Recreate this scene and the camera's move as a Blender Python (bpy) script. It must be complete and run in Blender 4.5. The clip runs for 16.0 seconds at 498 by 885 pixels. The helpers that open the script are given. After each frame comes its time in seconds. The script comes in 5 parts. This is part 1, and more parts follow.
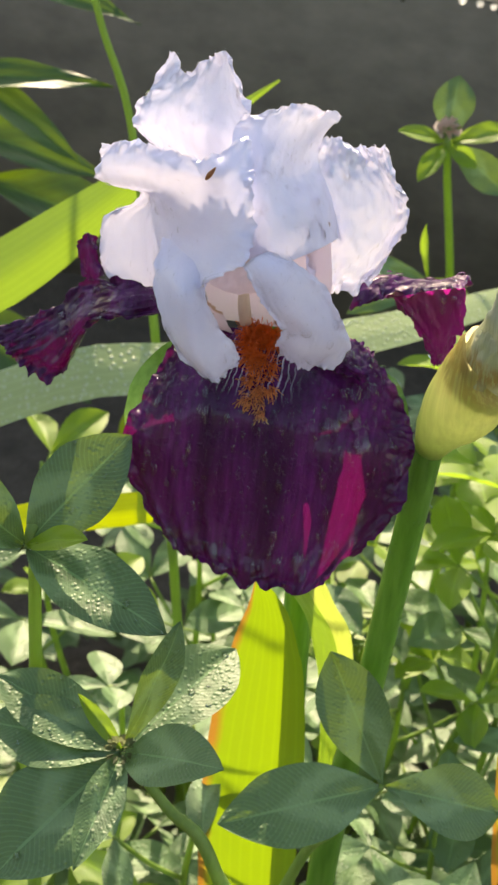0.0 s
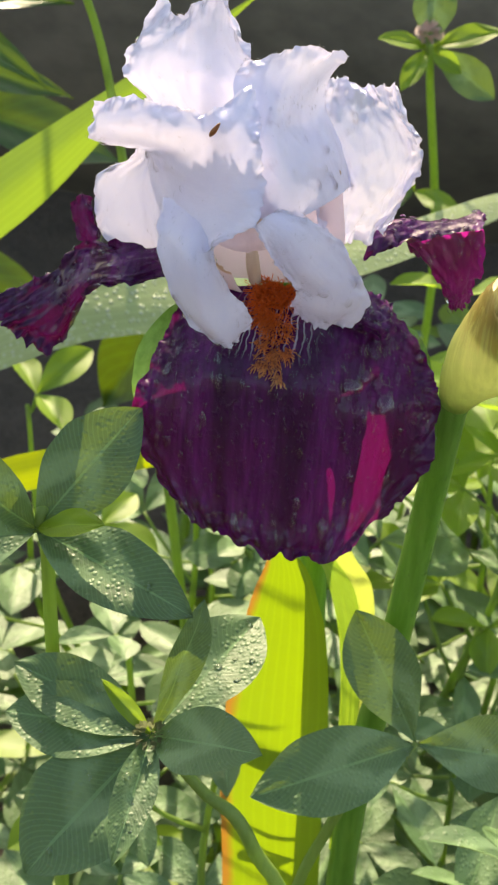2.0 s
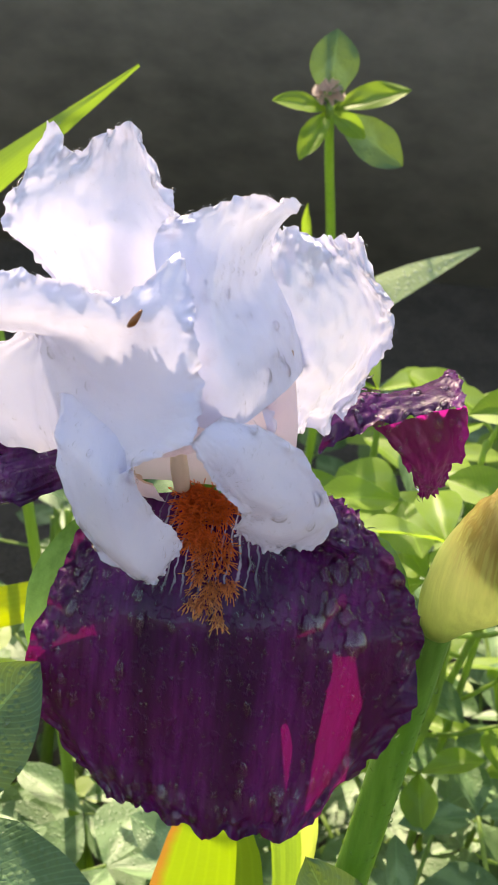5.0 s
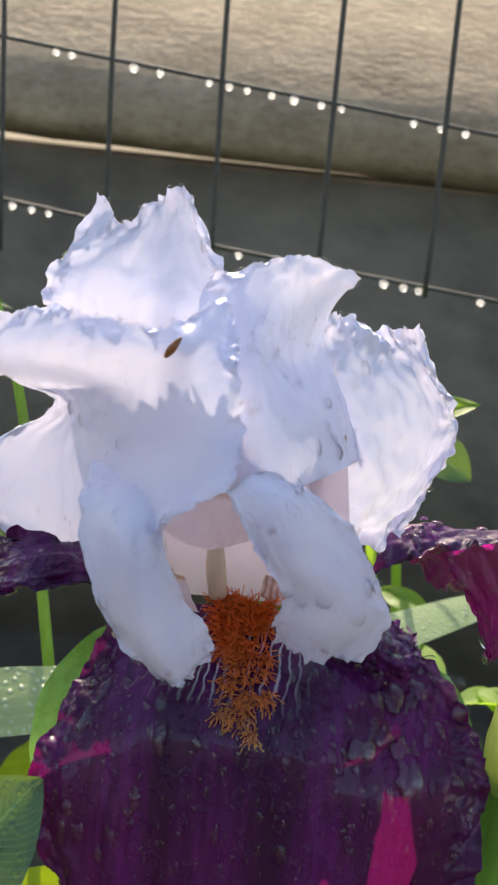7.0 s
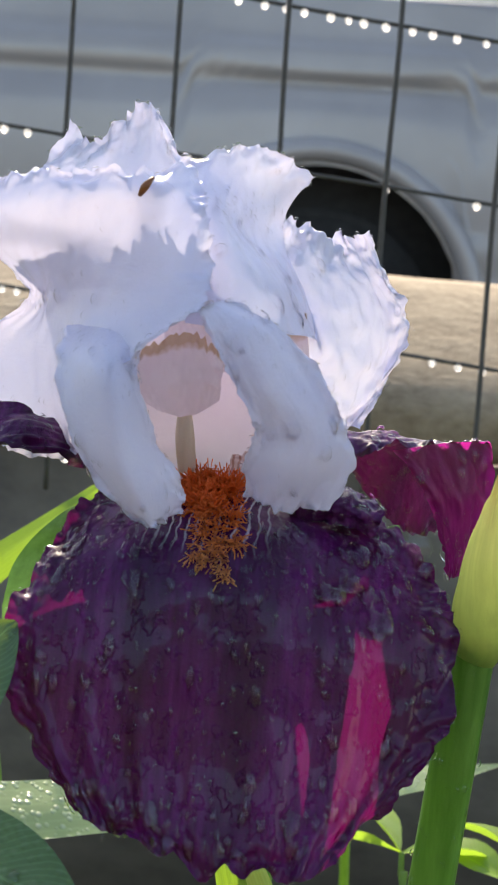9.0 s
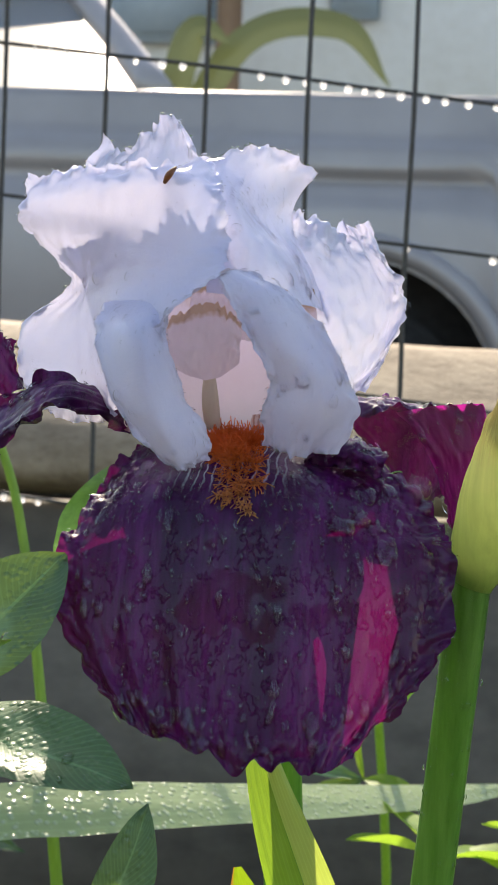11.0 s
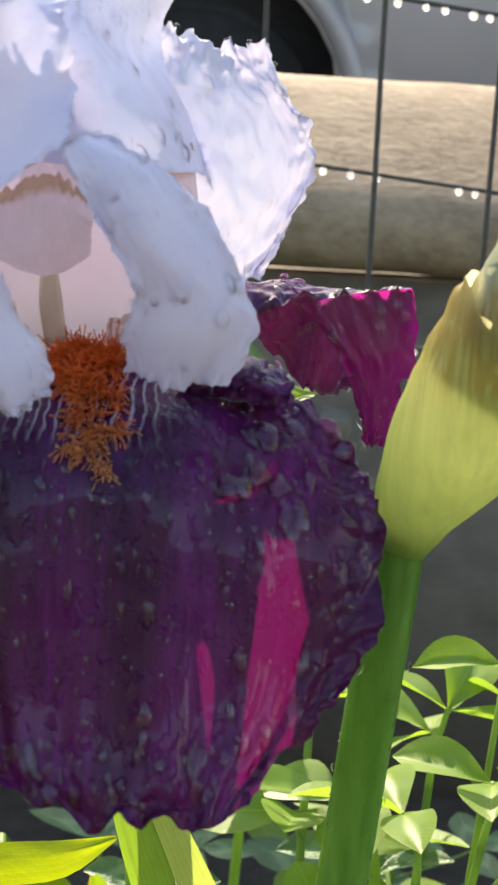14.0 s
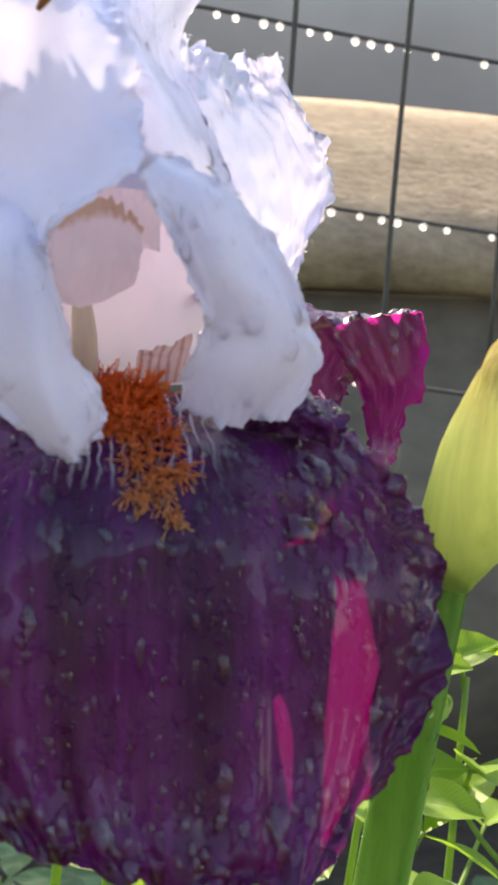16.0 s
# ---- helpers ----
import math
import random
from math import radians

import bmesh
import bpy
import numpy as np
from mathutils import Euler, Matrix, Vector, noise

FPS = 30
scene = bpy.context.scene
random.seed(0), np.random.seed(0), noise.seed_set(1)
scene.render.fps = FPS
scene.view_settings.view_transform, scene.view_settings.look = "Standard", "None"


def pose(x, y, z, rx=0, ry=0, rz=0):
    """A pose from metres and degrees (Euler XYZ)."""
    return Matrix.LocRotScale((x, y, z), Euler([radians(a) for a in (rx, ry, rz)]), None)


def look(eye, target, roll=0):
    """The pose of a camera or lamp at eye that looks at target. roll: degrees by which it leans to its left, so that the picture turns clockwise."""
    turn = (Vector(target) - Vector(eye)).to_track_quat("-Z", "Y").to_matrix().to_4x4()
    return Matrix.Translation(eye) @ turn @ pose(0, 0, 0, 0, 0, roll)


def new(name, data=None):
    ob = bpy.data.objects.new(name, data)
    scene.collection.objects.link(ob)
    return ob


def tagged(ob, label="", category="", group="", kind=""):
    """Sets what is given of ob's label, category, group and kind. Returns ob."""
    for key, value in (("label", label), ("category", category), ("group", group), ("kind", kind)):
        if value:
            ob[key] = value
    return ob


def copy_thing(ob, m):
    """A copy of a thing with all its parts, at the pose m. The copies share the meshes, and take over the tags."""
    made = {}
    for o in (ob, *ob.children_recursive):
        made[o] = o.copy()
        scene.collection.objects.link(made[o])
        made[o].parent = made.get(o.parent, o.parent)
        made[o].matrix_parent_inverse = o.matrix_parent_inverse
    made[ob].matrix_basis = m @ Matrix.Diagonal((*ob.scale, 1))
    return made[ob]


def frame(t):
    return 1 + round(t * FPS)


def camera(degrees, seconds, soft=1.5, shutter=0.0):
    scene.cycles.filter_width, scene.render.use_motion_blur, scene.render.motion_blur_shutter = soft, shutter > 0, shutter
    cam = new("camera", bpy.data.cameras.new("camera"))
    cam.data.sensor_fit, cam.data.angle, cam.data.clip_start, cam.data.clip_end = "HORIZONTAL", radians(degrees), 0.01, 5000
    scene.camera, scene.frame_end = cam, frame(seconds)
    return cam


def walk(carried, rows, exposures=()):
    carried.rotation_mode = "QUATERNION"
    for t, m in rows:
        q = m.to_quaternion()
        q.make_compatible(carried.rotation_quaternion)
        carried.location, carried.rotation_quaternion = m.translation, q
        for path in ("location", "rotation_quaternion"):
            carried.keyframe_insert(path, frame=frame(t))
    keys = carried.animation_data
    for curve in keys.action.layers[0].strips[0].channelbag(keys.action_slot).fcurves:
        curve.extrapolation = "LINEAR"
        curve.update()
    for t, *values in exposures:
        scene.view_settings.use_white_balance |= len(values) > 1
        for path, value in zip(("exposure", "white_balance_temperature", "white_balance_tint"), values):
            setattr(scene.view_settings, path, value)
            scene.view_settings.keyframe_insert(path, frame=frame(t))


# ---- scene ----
cam = camera(18.0, 16.0)
cam.data.dof.use_dof = True
cam.data.dof.focus_distance = 0.275
cam.data.dof.aperture_fstop = 105.0
PATH = [
    (0, (0.0523, -0.0712, 0.6374), (-0.2407, 1.5551, -0.4893), 4.25),
    (0.5, (0.0423, -0.0657, 0.6374), (-0.2147, 1.5471, -0.5171), 3.89),
    (1, (0.0398, -0.0608, 0.6390), (-0.1970, 1.5338, -0.5447), 3.45),
    (1.5, (0.0372, -0.0531, 0.6396), (-0.1923, 1.5193, -0.5749), 2.96),
    (2, (0.0356, -0.0485, 0.6401), (-0.1903, 1.5037, -0.6009), 2.17),
    (2.5, (0.0335, -0.0450, 0.6446), (-0.1844, 1.4852, -0.6246), 1.37),
    (3, (0.0304, -0.0418, 0.6485), (-0.1647, 1.4613, -0.6563), 0.84),
    (3.5, (0.0345, -0.0288, 0.6630), (-0.1313, 1.4477, -0.6758), 0.44),
    (4, (0.0367, 0.0025, 0.6670), (-0.0852, 1.4414, -0.7168), 0.78),
    (4.5, (0.0217, 0.0280, 0.6619), (-0.0365, 1.4909, -0.7006), 2.55),
    (5, (0.0091, 0.0359, 0.6253), (-0.0248, 1.6067, -0.6122), 4.81),
    (5.2, (0.0089, 0.0372, 0.6120), (-0.0339, 1.6495, -0.5707), 5.65),
    (7.3, (0.0237, 0.0211, 0.5469), (-0.1820, 1.8979, -0.1128), 4.57),
    (7.5, (0.0304, 0.0150, 0.5342), (-0.1770, 1.9030, -0.0923), 4.32),
    (8, (0.0328, -0.0002, 0.5141), (-0.1335, 1.9285, 0.0115), 4.36),
    (8.5, (0.0241, 0.0047, 0.4890), (-0.1368, 1.9617, 0.1092), 4.19),
    (9, (0.0211, -0.0019, 0.4910), (-0.1259, 1.9789, 0.2572), 4.11),
    (9.2, (0.0205, -0.0058, 0.4877), (-0.1208, 1.9803, 0.2992), 3.90),
    (11.3, (0.0335, -0.0410, 0.4704), (-0.1823, 1.9450, 0.3739), 2.14),
    (11.5, (0.0371, -0.0438, 0.4702), (-0.1806, 1.9423, 0.3806), 2.13),
    (12, (0.0436, -0.0387, 0.4659), (-0.1427, 1.9489, 0.3441), 2.14),
    (12.5, (0.0263, -0.0220, 0.4726), (-0.1462, 1.9591, 0.2600), 2.30),
    (13, (0.0230, 0.0057, 0.4828), (-0.1049, 1.9804, 0.1925), 2.55),
    (13.5, (0.0218, 0.0254, 0.4887), (-0.0457, 1.9857, 0.0981), 2.85),
    (14, (0.0182, 0.0381, 0.4939), (0.0322, 1.9810, 0.0198), 3.06),
    (14.5, (0.0142, 0.0451, 0.4908), (0.1272, 1.9701, -0.0398), 3.23),
    (15, (0.0021, 0.0415, 0.4883), (0.2136, 1.9599, -0.0361), 3.52),
    (15.5, (-0.0094, 0.0459, 0.4882), (0.3066, 1.9555, -0.0152), 3.96),
    (16, (-0.0225, 0.0535, 0.4929), (0.3649, 1.9636, 0.0440), 3.74),
]
walk(cam, [(t, look(eye, target, roll)) for t, eye, target, roll in PATH], [(0, 1.42, 9200, 13), (3, 1.46, 9200, 13), (4.5, 1.55, 9100, 14), (7.5, 1.28, 7950, 12), (8.5, 1.36, 7950, 13), (9, 1.32, 7800, 12), (11.5, 1.22, 7700, 12), (13, 1.34, 7800, 12), (14.5, 1.56, 8200, 14), (16, 1.68, 8300, 15)])

# ---- light ----
SUN_EL, SUN_AZ = 34.0, -13.0  # height, and degrees to the right of straight ahead
world = bpy.data.worlds.new("sky")
scene.world = world
world.use_nodes = True
sky = world.node_tree.nodes.new("ShaderNodeTexSky")
sky.sky_type = "NISHITA"
sky.sun_disc = False
sky.sun_elevation = radians(SUN_EL)
sky.sun_rotation = radians(SUN_AZ)
background = world.node_tree.nodes["Background"]
background.inputs["Strength"].default_value = 0.15
world.node_tree.links.new(sky.outputs["Color"], background.inputs["Color"])
sun_data = bpy.data.lights.new("sun", "SUN")
sun_data.energy, sun_data.angle, sun_data.color = 3.8, radians(0.5), (1.0, 0.95, 0.86)
sun = new("sun", sun_data)
to_sun = Vector((math.sin(radians(SUN_AZ)) * math.cos(radians(SUN_EL)), math.cos(radians(SUN_AZ)) * math.cos(radians(SUN_EL)), math.sin(radians(SUN_EL))))
sun.matrix_world = look(to_sun * 5, (0, 0, 0))


# ---- materials ----
def mat(name):
    m = bpy.data.materials.new(name)
    m.use_nodes = True
    m.node_tree.nodes.clear()
    return m, m.node_tree.nodes, m.node_tree.links


def coords(n, l, scale=1.0, stretch=(1, 1, 1)):
    tc = n.new("ShaderNodeTexCoord")
    mp = n.new("ShaderNodeMapping")
    mp.inputs["Scale"].default_value = [scale * k for k in stretch]
    l.new(tc.outputs["Object"], mp.inputs["Vector"])
    return mp.outputs["Vector"]


def noise_tex(n, l, vec, scale, detail=4.0, rough=0.55):
    t = n.new("ShaderNodeTexNoise")
    t.inputs["Scale"].default_value = scale
    t.inputs["Detail"].default_value = detail
    t.inputs["Roughness"].default_value = rough
    l.new(vec, t.inputs["Vector"])
    return t.outputs["Fac"]


def ramp(n, l, fac, stops):
    r = n.new("ShaderNodeValToRGB")
    while len(r.color_ramp.elements) < len(stops):
        r.color_ramp.elements.new(0.5)
    for e, (p, c) in zip(r.color_ramp.elements, stops):
        e.position = p
        e.color = (*c, 1) if len(c) == 3 else c
    l.new(fac, r.inputs["Fac"])
    return r.outputs["Color"]


def mixc(n, l, fac, a, b, blend="MIX"):
    m = n.new("ShaderNodeMix")
    m.data_type, m.blend_type = "RGBA", blend
    for sock, val in ((0, fac), (6, a), (7, b)):
        if hasattr(val, "links"):
            l.new(val, m.inputs[sock])
        elif sock == 0:
            m.inputs[0].default_value = val
        else:
            m.inputs[sock].default_value = (*val, 1)
    return m.outputs[2]


def bump(n, l, height, strength, dist):
    b = n.new("ShaderNodeBump")
    b.inputs["Strength"].default_value = strength
    b.inputs["Distance"].default_value = dist
    l.new(height, b.inputs["Height"])
    return b.outputs["Normal"]


def principled(m, n, l, color, rough=0.5, normal=None, metal=0.0, spec=0.5, **more):
    p = n.new("ShaderNodeBsdfPrincipled")
    out = n.new("ShaderNodeOutputMaterial")
    if hasattr(color, "links"):
        l.new(color, p.inputs["Base Color"])
    else:
        p.inputs["Base Color"].default_value = (*color, 1)
    if hasattr(rough, "links"):
        l.new(rough, p.inputs["Roughness"])
    else:
        p.inputs["Roughness"].default_value = rough
    p.inputs["Metallic"].default_value = metal
    p.inputs["Specular IOR Level"].default_value = spec
    for k, v in more.items():
        p.inputs[k].default_value = v
    if normal is not None:
        l.new(normal, p.inputs["Normal"])
    l.new(p.outputs[0], out.inputs[0])
    return m


def thin(m, n, l, color, through_color, share, rough, normal=None, gloss=1.0):
    """A living sheet: matt and glossy front, light that passes through it."""
    p = n.new("ShaderNodeBsdfPrincipled")
    tr = n.new("ShaderNodeBsdfTranslucent")
    mix = n.new("ShaderNodeMixShader")
    out = n.new("ShaderNodeOutputMaterial")
    for sock, c in ((p.inputs["Base Color"], color), (tr.inputs["Color"], through_color)):
        if hasattr(c, "links"):
            l.new(c, sock)
        else:
            sock.default_value = (*c, 1)
    if hasattr(rough, "links"):
        l.new(rough, p.inputs["Roughness"])
    else:
        p.inputs["Roughness"].default_value = rough
    p.inputs["Specular IOR Level"].default_value = gloss * 0.5
    if normal is not None:
        l.new(normal, p.inputs["Normal"])
        l.new(normal, tr.inputs["Normal"])
    mix.inputs[0].default_value = share
    l.new(p.outputs[0], mix.inputs[1])
    l.new(tr.outputs[0], mix.inputs[2])
    l.new(mix.outputs[0], out.inputs[0])
    return m


def maths(n, l, op, a, b=0.0, c=0.0):
    k = n.new("ShaderNodeMath")
    k.operation = op
    for sock, v in zip(k.inputs, (a, b, c)):
        if hasattr(v, "links"):
            l.new(v, sock)
        else:
            sock.default_value = v
    return k.outputs[0]


def white_petal():
    m, n, l = mat("white_petal")
    v = coords(n, l)
    c = ramp(n, l, noise_tex(n, l, v, 90, 5), [(0.3, (0.70, 0.72, 0.92)), (0.7, (0.82, 0.82, 0.97))])
    uv = n.new("ShaderNodeUVMap")
    sep = n.new("ShaderNodeSeparateXYZ")
    l.new(uv.outputs[0], sep.inputs[0])
    ribs = maths(n, l, "SINE", maths(n, l, "MULTIPLY_ADD", noise_tex(n, l, v, 70, 3), 9.0, maths(n, l, "MULTIPLY", sep.outputs["X"], 110.0)))
    grain = mixc(n, l, 0.97, maths(n, l, "MULTIPLY_ADD", ribs, 0.5, 0.5), noise_tex(n, l, v, 1500, 5, 0.7))
    lumps = mixc(n, l, 0.5, grain, noise_tex(n, l, v, 260, 3))
    return thin(m, n, l, c, (0.68, 0.67, 0.84), 0.25, 0.22, bump(n, l, lumps, 0.26, 0.0009), 1.0)


def inner_petal():
    m, n, l = mat("inner_petal")
    v = coords(n, l)
    c = ramp(n, l, noise_tex(n, l, v, 120, 4), [(0.3, (0.80, 0.70, 0.74)), (0.7, (0.88, 0.80, 0.83))])
    uv = n.new("ShaderNodeUVMap")
    sep = n.new("ShaderNodeSeparateXYZ")
    l.new(uv.outputs[0], sep.inputs[0])
    rim = ramp(n, l, maths(n, l, "MULTIPLY_ADD", noise_tex(n, l, v, 300, 3), 0.2, sep.outputs["Y"]), [(0.94, (0, 0, 0)), (1.08, (0.8, 0.8, 0.8))])
    c = mixc(n, l, rim, c, (0.55, 0.33, 0.18))
    return thin(m, n, l, c, mixc(n, l, rim, (0.90, 0.76, 0.78), (0.66, 0.44, 0.26)), 0.46, 0.5, bump(n, l, noise_tex(n, l, v, 700), 0.2, 0.0004), 0.6)


def haft_mat():
    m, n, l = mat("veined_haft")
    uv = n.new("ShaderNodeUVMap")
    wave = n.new("ShaderNodeTexWave")
    wave.inputs["Scale"].default_value = 1.7
    wave.inputs["Distortion"].default_value = 2.2
    wave.inputs["Detail"].default_value = 2.0
    l.new(uv.outputs[0], wave.inputs["Vector"])
    c = ramp(n, l, wave.outputs["Fac"], [(0.55, (0.78, 0.64, 0.60)), (0.85, (0.52, 0.28, 0.23))])
    return thin(m, n, l, c, (0.7, 0.36, 0.30), 0.35, 0.5, bump(n, l, wave.outputs["Fac"], 0.2, 0.0003), 0.6)


def purple_petal(veined=True):
    m, n, l = mat("purple_petal" if veined else "purple_petal_plain")
    v = coords(n, l)
    streak = noise_tex(n, l, coords(n, l, 1, (900, 300, 60)), 1.0, 3)
    c = ramp(n, l, streak, [(0.3, (0.042, 0.0036, 0.054)), (0.7, (0.116, 0.011, 0.122))])
    bands = noise_tex(n, l, coords(n, l, 1, (150, 40, 14)), 1.0, 4)
    c = mixc(n, l, ramp(n, l, bands, [(0.38, (0.85, 0.85, 0.85)), (0.60, (0, 0, 0))]), c, (0.018, 0.003, 0.030))
    # pale veins that fan out from the throat
    uv = n.new("ShaderNodeUVMap")
    sep = n.new("ShaderNodeSeparateXYZ")
    l.new(uv.outputs[0], sep.inputs[0])
    wave = n.new("ShaderNodeTexWave")
    wave.inputs["Scale"].default_value = 11.0
    wave.inputs["Distortion"].default_value = 4.5
    wave.inputs["Detail"].default_value = 3.0
    wave.inputs["Detail Scale"].default_value = 1.5
    l.new(uv.outputs[0], wave.inputs["Vector"])
    lines = ramp(n, l, wave.outputs["Fac"], [(0.80, (0, 0, 0)), (0.98, (0.8, 0.8, 0.8))])
    near = ramp(n, l, sep.outputs["Y"], [(0.08, (1, 1, 1)), (0.18, (0.7, 0.7, 0.7)), (0.27, (0, 0, 0))])
    side = ramp(n, l, sep.outputs["X"], [(0.23, (0, 0, 0)), (0.31, (1, 1, 1)), (0.55, (1, 1, 1)), (0.65, (0, 0, 0))])
    k = mixc(n, l, 1.0, mixc(n, l, 1.0, lines, near, "MULTIPLY"), side, "MULTIPLY")
    c2 = mixc(n, l, k, c, (0.78, 0.72, 0.84)) if veined else c
    # a skin of rainwater, beaded and run together, over the petal
    film = ramp(n, l, noise_tex(n, l, coords(n, l, 1, (1.0, 1.0, 0.6)), 480, 3), [(0.53, (0, 0, 0)), (0.61, (1, 1, 1))])
    relief = bump(n, l, noise_tex(n, l, v, 1300, 4), 0.3, 0.0004)
    thin(m, n, l, c2, (0.45, 0.006, 0.22) if veined else (0.26, 0.005, 0.14), 0.14 if veined else 0.06, 0.42, relief, 0.2)
    p = [node for node in n if node.type == "BSDF_PRINCIPLED"][0]
    p.inputs["Coat Weight"].default_value = 0.7
    p.inputs["Coat IOR"].default_value = 1.42
    p.inputs["Coat Roughness"].default_value = 0.07
    l.new(bump(n, l, film, 0.9, 0.0007), p.inputs["Coat Normal"])
    return m


def leaf_mat(name, dark, light, through_c, share, rough, mark=0.0, veins=22.0, slant=9.0, dew=0.0, brown=False):
    """A leaf: mottled green, paler midrib and side veins (along the blade where slant is 0), a pale chevron, fine dew."""
    m, n, l = mat(name)
    v = coords(n, l)
    rnd = n.new("ShaderNodeObjectInfo")
    tone = mixc(n, l, rnd.outputs["Random"], dark, light)
    c = mixc(n, l, ramp(n, l, noise_tex(n, l, v, 160, 5), [(0.3, (0, 0, 0)), (0.75, (1, 1, 1))]), tone, light)
    uv = n.new("ShaderNodeUVMap")
    sep = n.new("ShaderNodeSeparateXYZ")
    l.new(uv.outputs[0], sep.inputs[0])
    half = maths(n, l, "ABSOLUTE", maths(n, l, "SUBTRACT", sep.outputs["X"], 0.5))
    wobble = noise_tex(n, l, v, 260, 3)
    if slant:
        phase = maths(n, l, "SUBTRACT", maths(n, l, "MULTIPLY", sep.outputs["Y"], veins), maths(n, l, "MULTIPLY", half, slant))
    else:
        phase = maths(n, l, "MULTIPLY", sep.outputs["X"], veins)
    wave = maths(n, l, "SINE", maths(n, l, "MULTIPLY_ADD", wobble, 1.2, maths(n, l, "MULTIPLY", phase, 6.283)))
    wave = maths(n, l, "MULTIPLY_ADD", wave, 0.5, 0.5)
    vein = maths(n, l, "MULTIPLY", maths(n, l, "POWER", wave, 5.0), 0.26 if slant else 0.16)
    rib = maths(n, l, "LESS_THAN", half, 0.018) if slant else maths(n, l, "LESS_THAN", half, 0.0)
    lines = maths(n, l, "MAXIMUM", vein, maths(n, l, "MULTIPLY", rib, 0.7))
    c = mixc(n, l, lines, c, [min(1.0, k * 2.0) for k in light])
    if mark:
        place = maths(n, l, "ADD", maths(n, l, "MULTIPLY_ADD", half, 0.7, sep.outputs["Y"]), maths(n, l, "MULTIPLY", wobble, 0.2))
        band = ramp(n, l, place, [(0.52, (0, 0, 0)), (0.60, (1, 1, 1)), (0.72, (1, 1, 1)), (0.82, (0, 0, 0))])
        c = mixc(n, l, mixc(n, l, 1.0, band, (mark, mark, mark), "MULTIPLY"), c, (0.20, 0.33, 0.16))
    if brown:
        rim = ramp(n, l, maths(n, l, "MULTIPLY_ADD", noise_tex(n, l, v, 120, 4), 0.12, sep.outputs["X"]), [(0.10, (1, 1, 1)), (0.20, (0, 0, 0))])
        c = mixc(n, l, rim, c, (0.40, 0.17, 0.04))
        through_c = mixc(n, l, rim, through_c, (0.55, 0.26, 0.04))
    h = mixc(n, l, 0.5, mixc(n, l, lines, (0.5, 0.5, 0.5), (0, 0, 0)), noise_tex(n, l, v, 700, 3))
    if dew:
        spots = n.new("ShaderNodeTexVoronoi")
        spots.inputs["Scale"].default_value = 420 if dew > 0.5 else 700
        l.new(v, spots.inputs["Vector"])
        bead = ramp(n, l, spots.outputs["Distance"], [(0.1, (1, 1, 1)), (0.45, (0, 0, 0))])
        h = mixc(n, l, 0.8 if dew > 0.5 else 0.4, h, bead)
        c = mixc(n, l, mixc(n, l, 1.0, bead, (dew, dew, dew), "MULTIPLY"), c, (0.55, 0.62, 0.52))
    return thin(m, n, l, c, through_c, share, rough, bump(n, l, h, 0.35 + 0.4 * (dew > 0), 0.0005), 0.9)


def stem_mat(name, a, b, rough=0.45, share=0.3):
    m, n, l = mat(name)
    v = coords(n, l)
    c = ramp(n, l, noise_tex(n, l, coords(n, l, 1, (600, 600, 60)), 1.0, 4), [(0.3, a), (0.7, b)])
    return thin(m, n, l, c, [min(1, k * 2.2) for k in b], share, rough, bump(n, l, noise_tex(n, l, v, 800), 0.25, 0.0004), 0.9)


def paper_mat(name, stops, veined, share):
    """Papery sheath: fine ribs, blotches, brown veins between the heights in veined; stops colour it from foot to end."""
    m, n, l = mat(name)
    tc = n.new("ShaderNodeTexCoord")
    sep = n.new("ShaderNodeSeparateXYZ")
    l.new(tc.outputs["Generated"], sep.inputs[0])
    lines = noise_tex(n, l, coords(n, l, 1, (1500, 1500, 60)), 1.0, 3)
    edge = maths(n, l, "ADD", maths(n, l, "MULTIPLY_ADD", noise_tex(n, l, coords(n, l), 150, 3), 0.30, -0.15), sep.outputs["Z"])
    body = ramp(n, l, edge, stops)
    low, high = veined
    mask = ramp(n, l, edge, [(low, (0, 0, 0)), (low + 0.12, (0.95, 0.95, 0.95)), (high - 0.1, (0.8, 0.8, 0.8)), (high, (0, 0, 0))])
    dark = ramp(n, l, lines, [(0.48, (1, 1, 1)), (0.58, (0, 0, 0))])
    ribs = ramp(n, l, noise_tex(n, l, coords(n, l, 1, (700, 700, 40)), 1.0, 4), [(0.35, (0.74, 0.80, 0.68)), (0.65, (1, 1, 1))])
    blotch = ramp(n, l, noise_tex(n, l, coords(n, l), 90, 4), [(0.35, (0.74, 0.85, 0.64)), (0.65, (1, 1, 1))])
    body = mixc(n, l, 1.0, mixc(n, l, 1.0, body, ribs, "MULTIPLY"), blotch, "MULTIPLY")
    c = mixc(n, l, mixc(n, l, 1.0, mask, dark, "MULTIPLY"), body, (0.30, 0.15, 0.04))
    return thin(m, n, l, c, mixc(n, l, 0.5, body, (0.9, 0.85, 0.6)), share, 0.35, bump(n, l, lines, 0.35, 0.0005), 1.0)


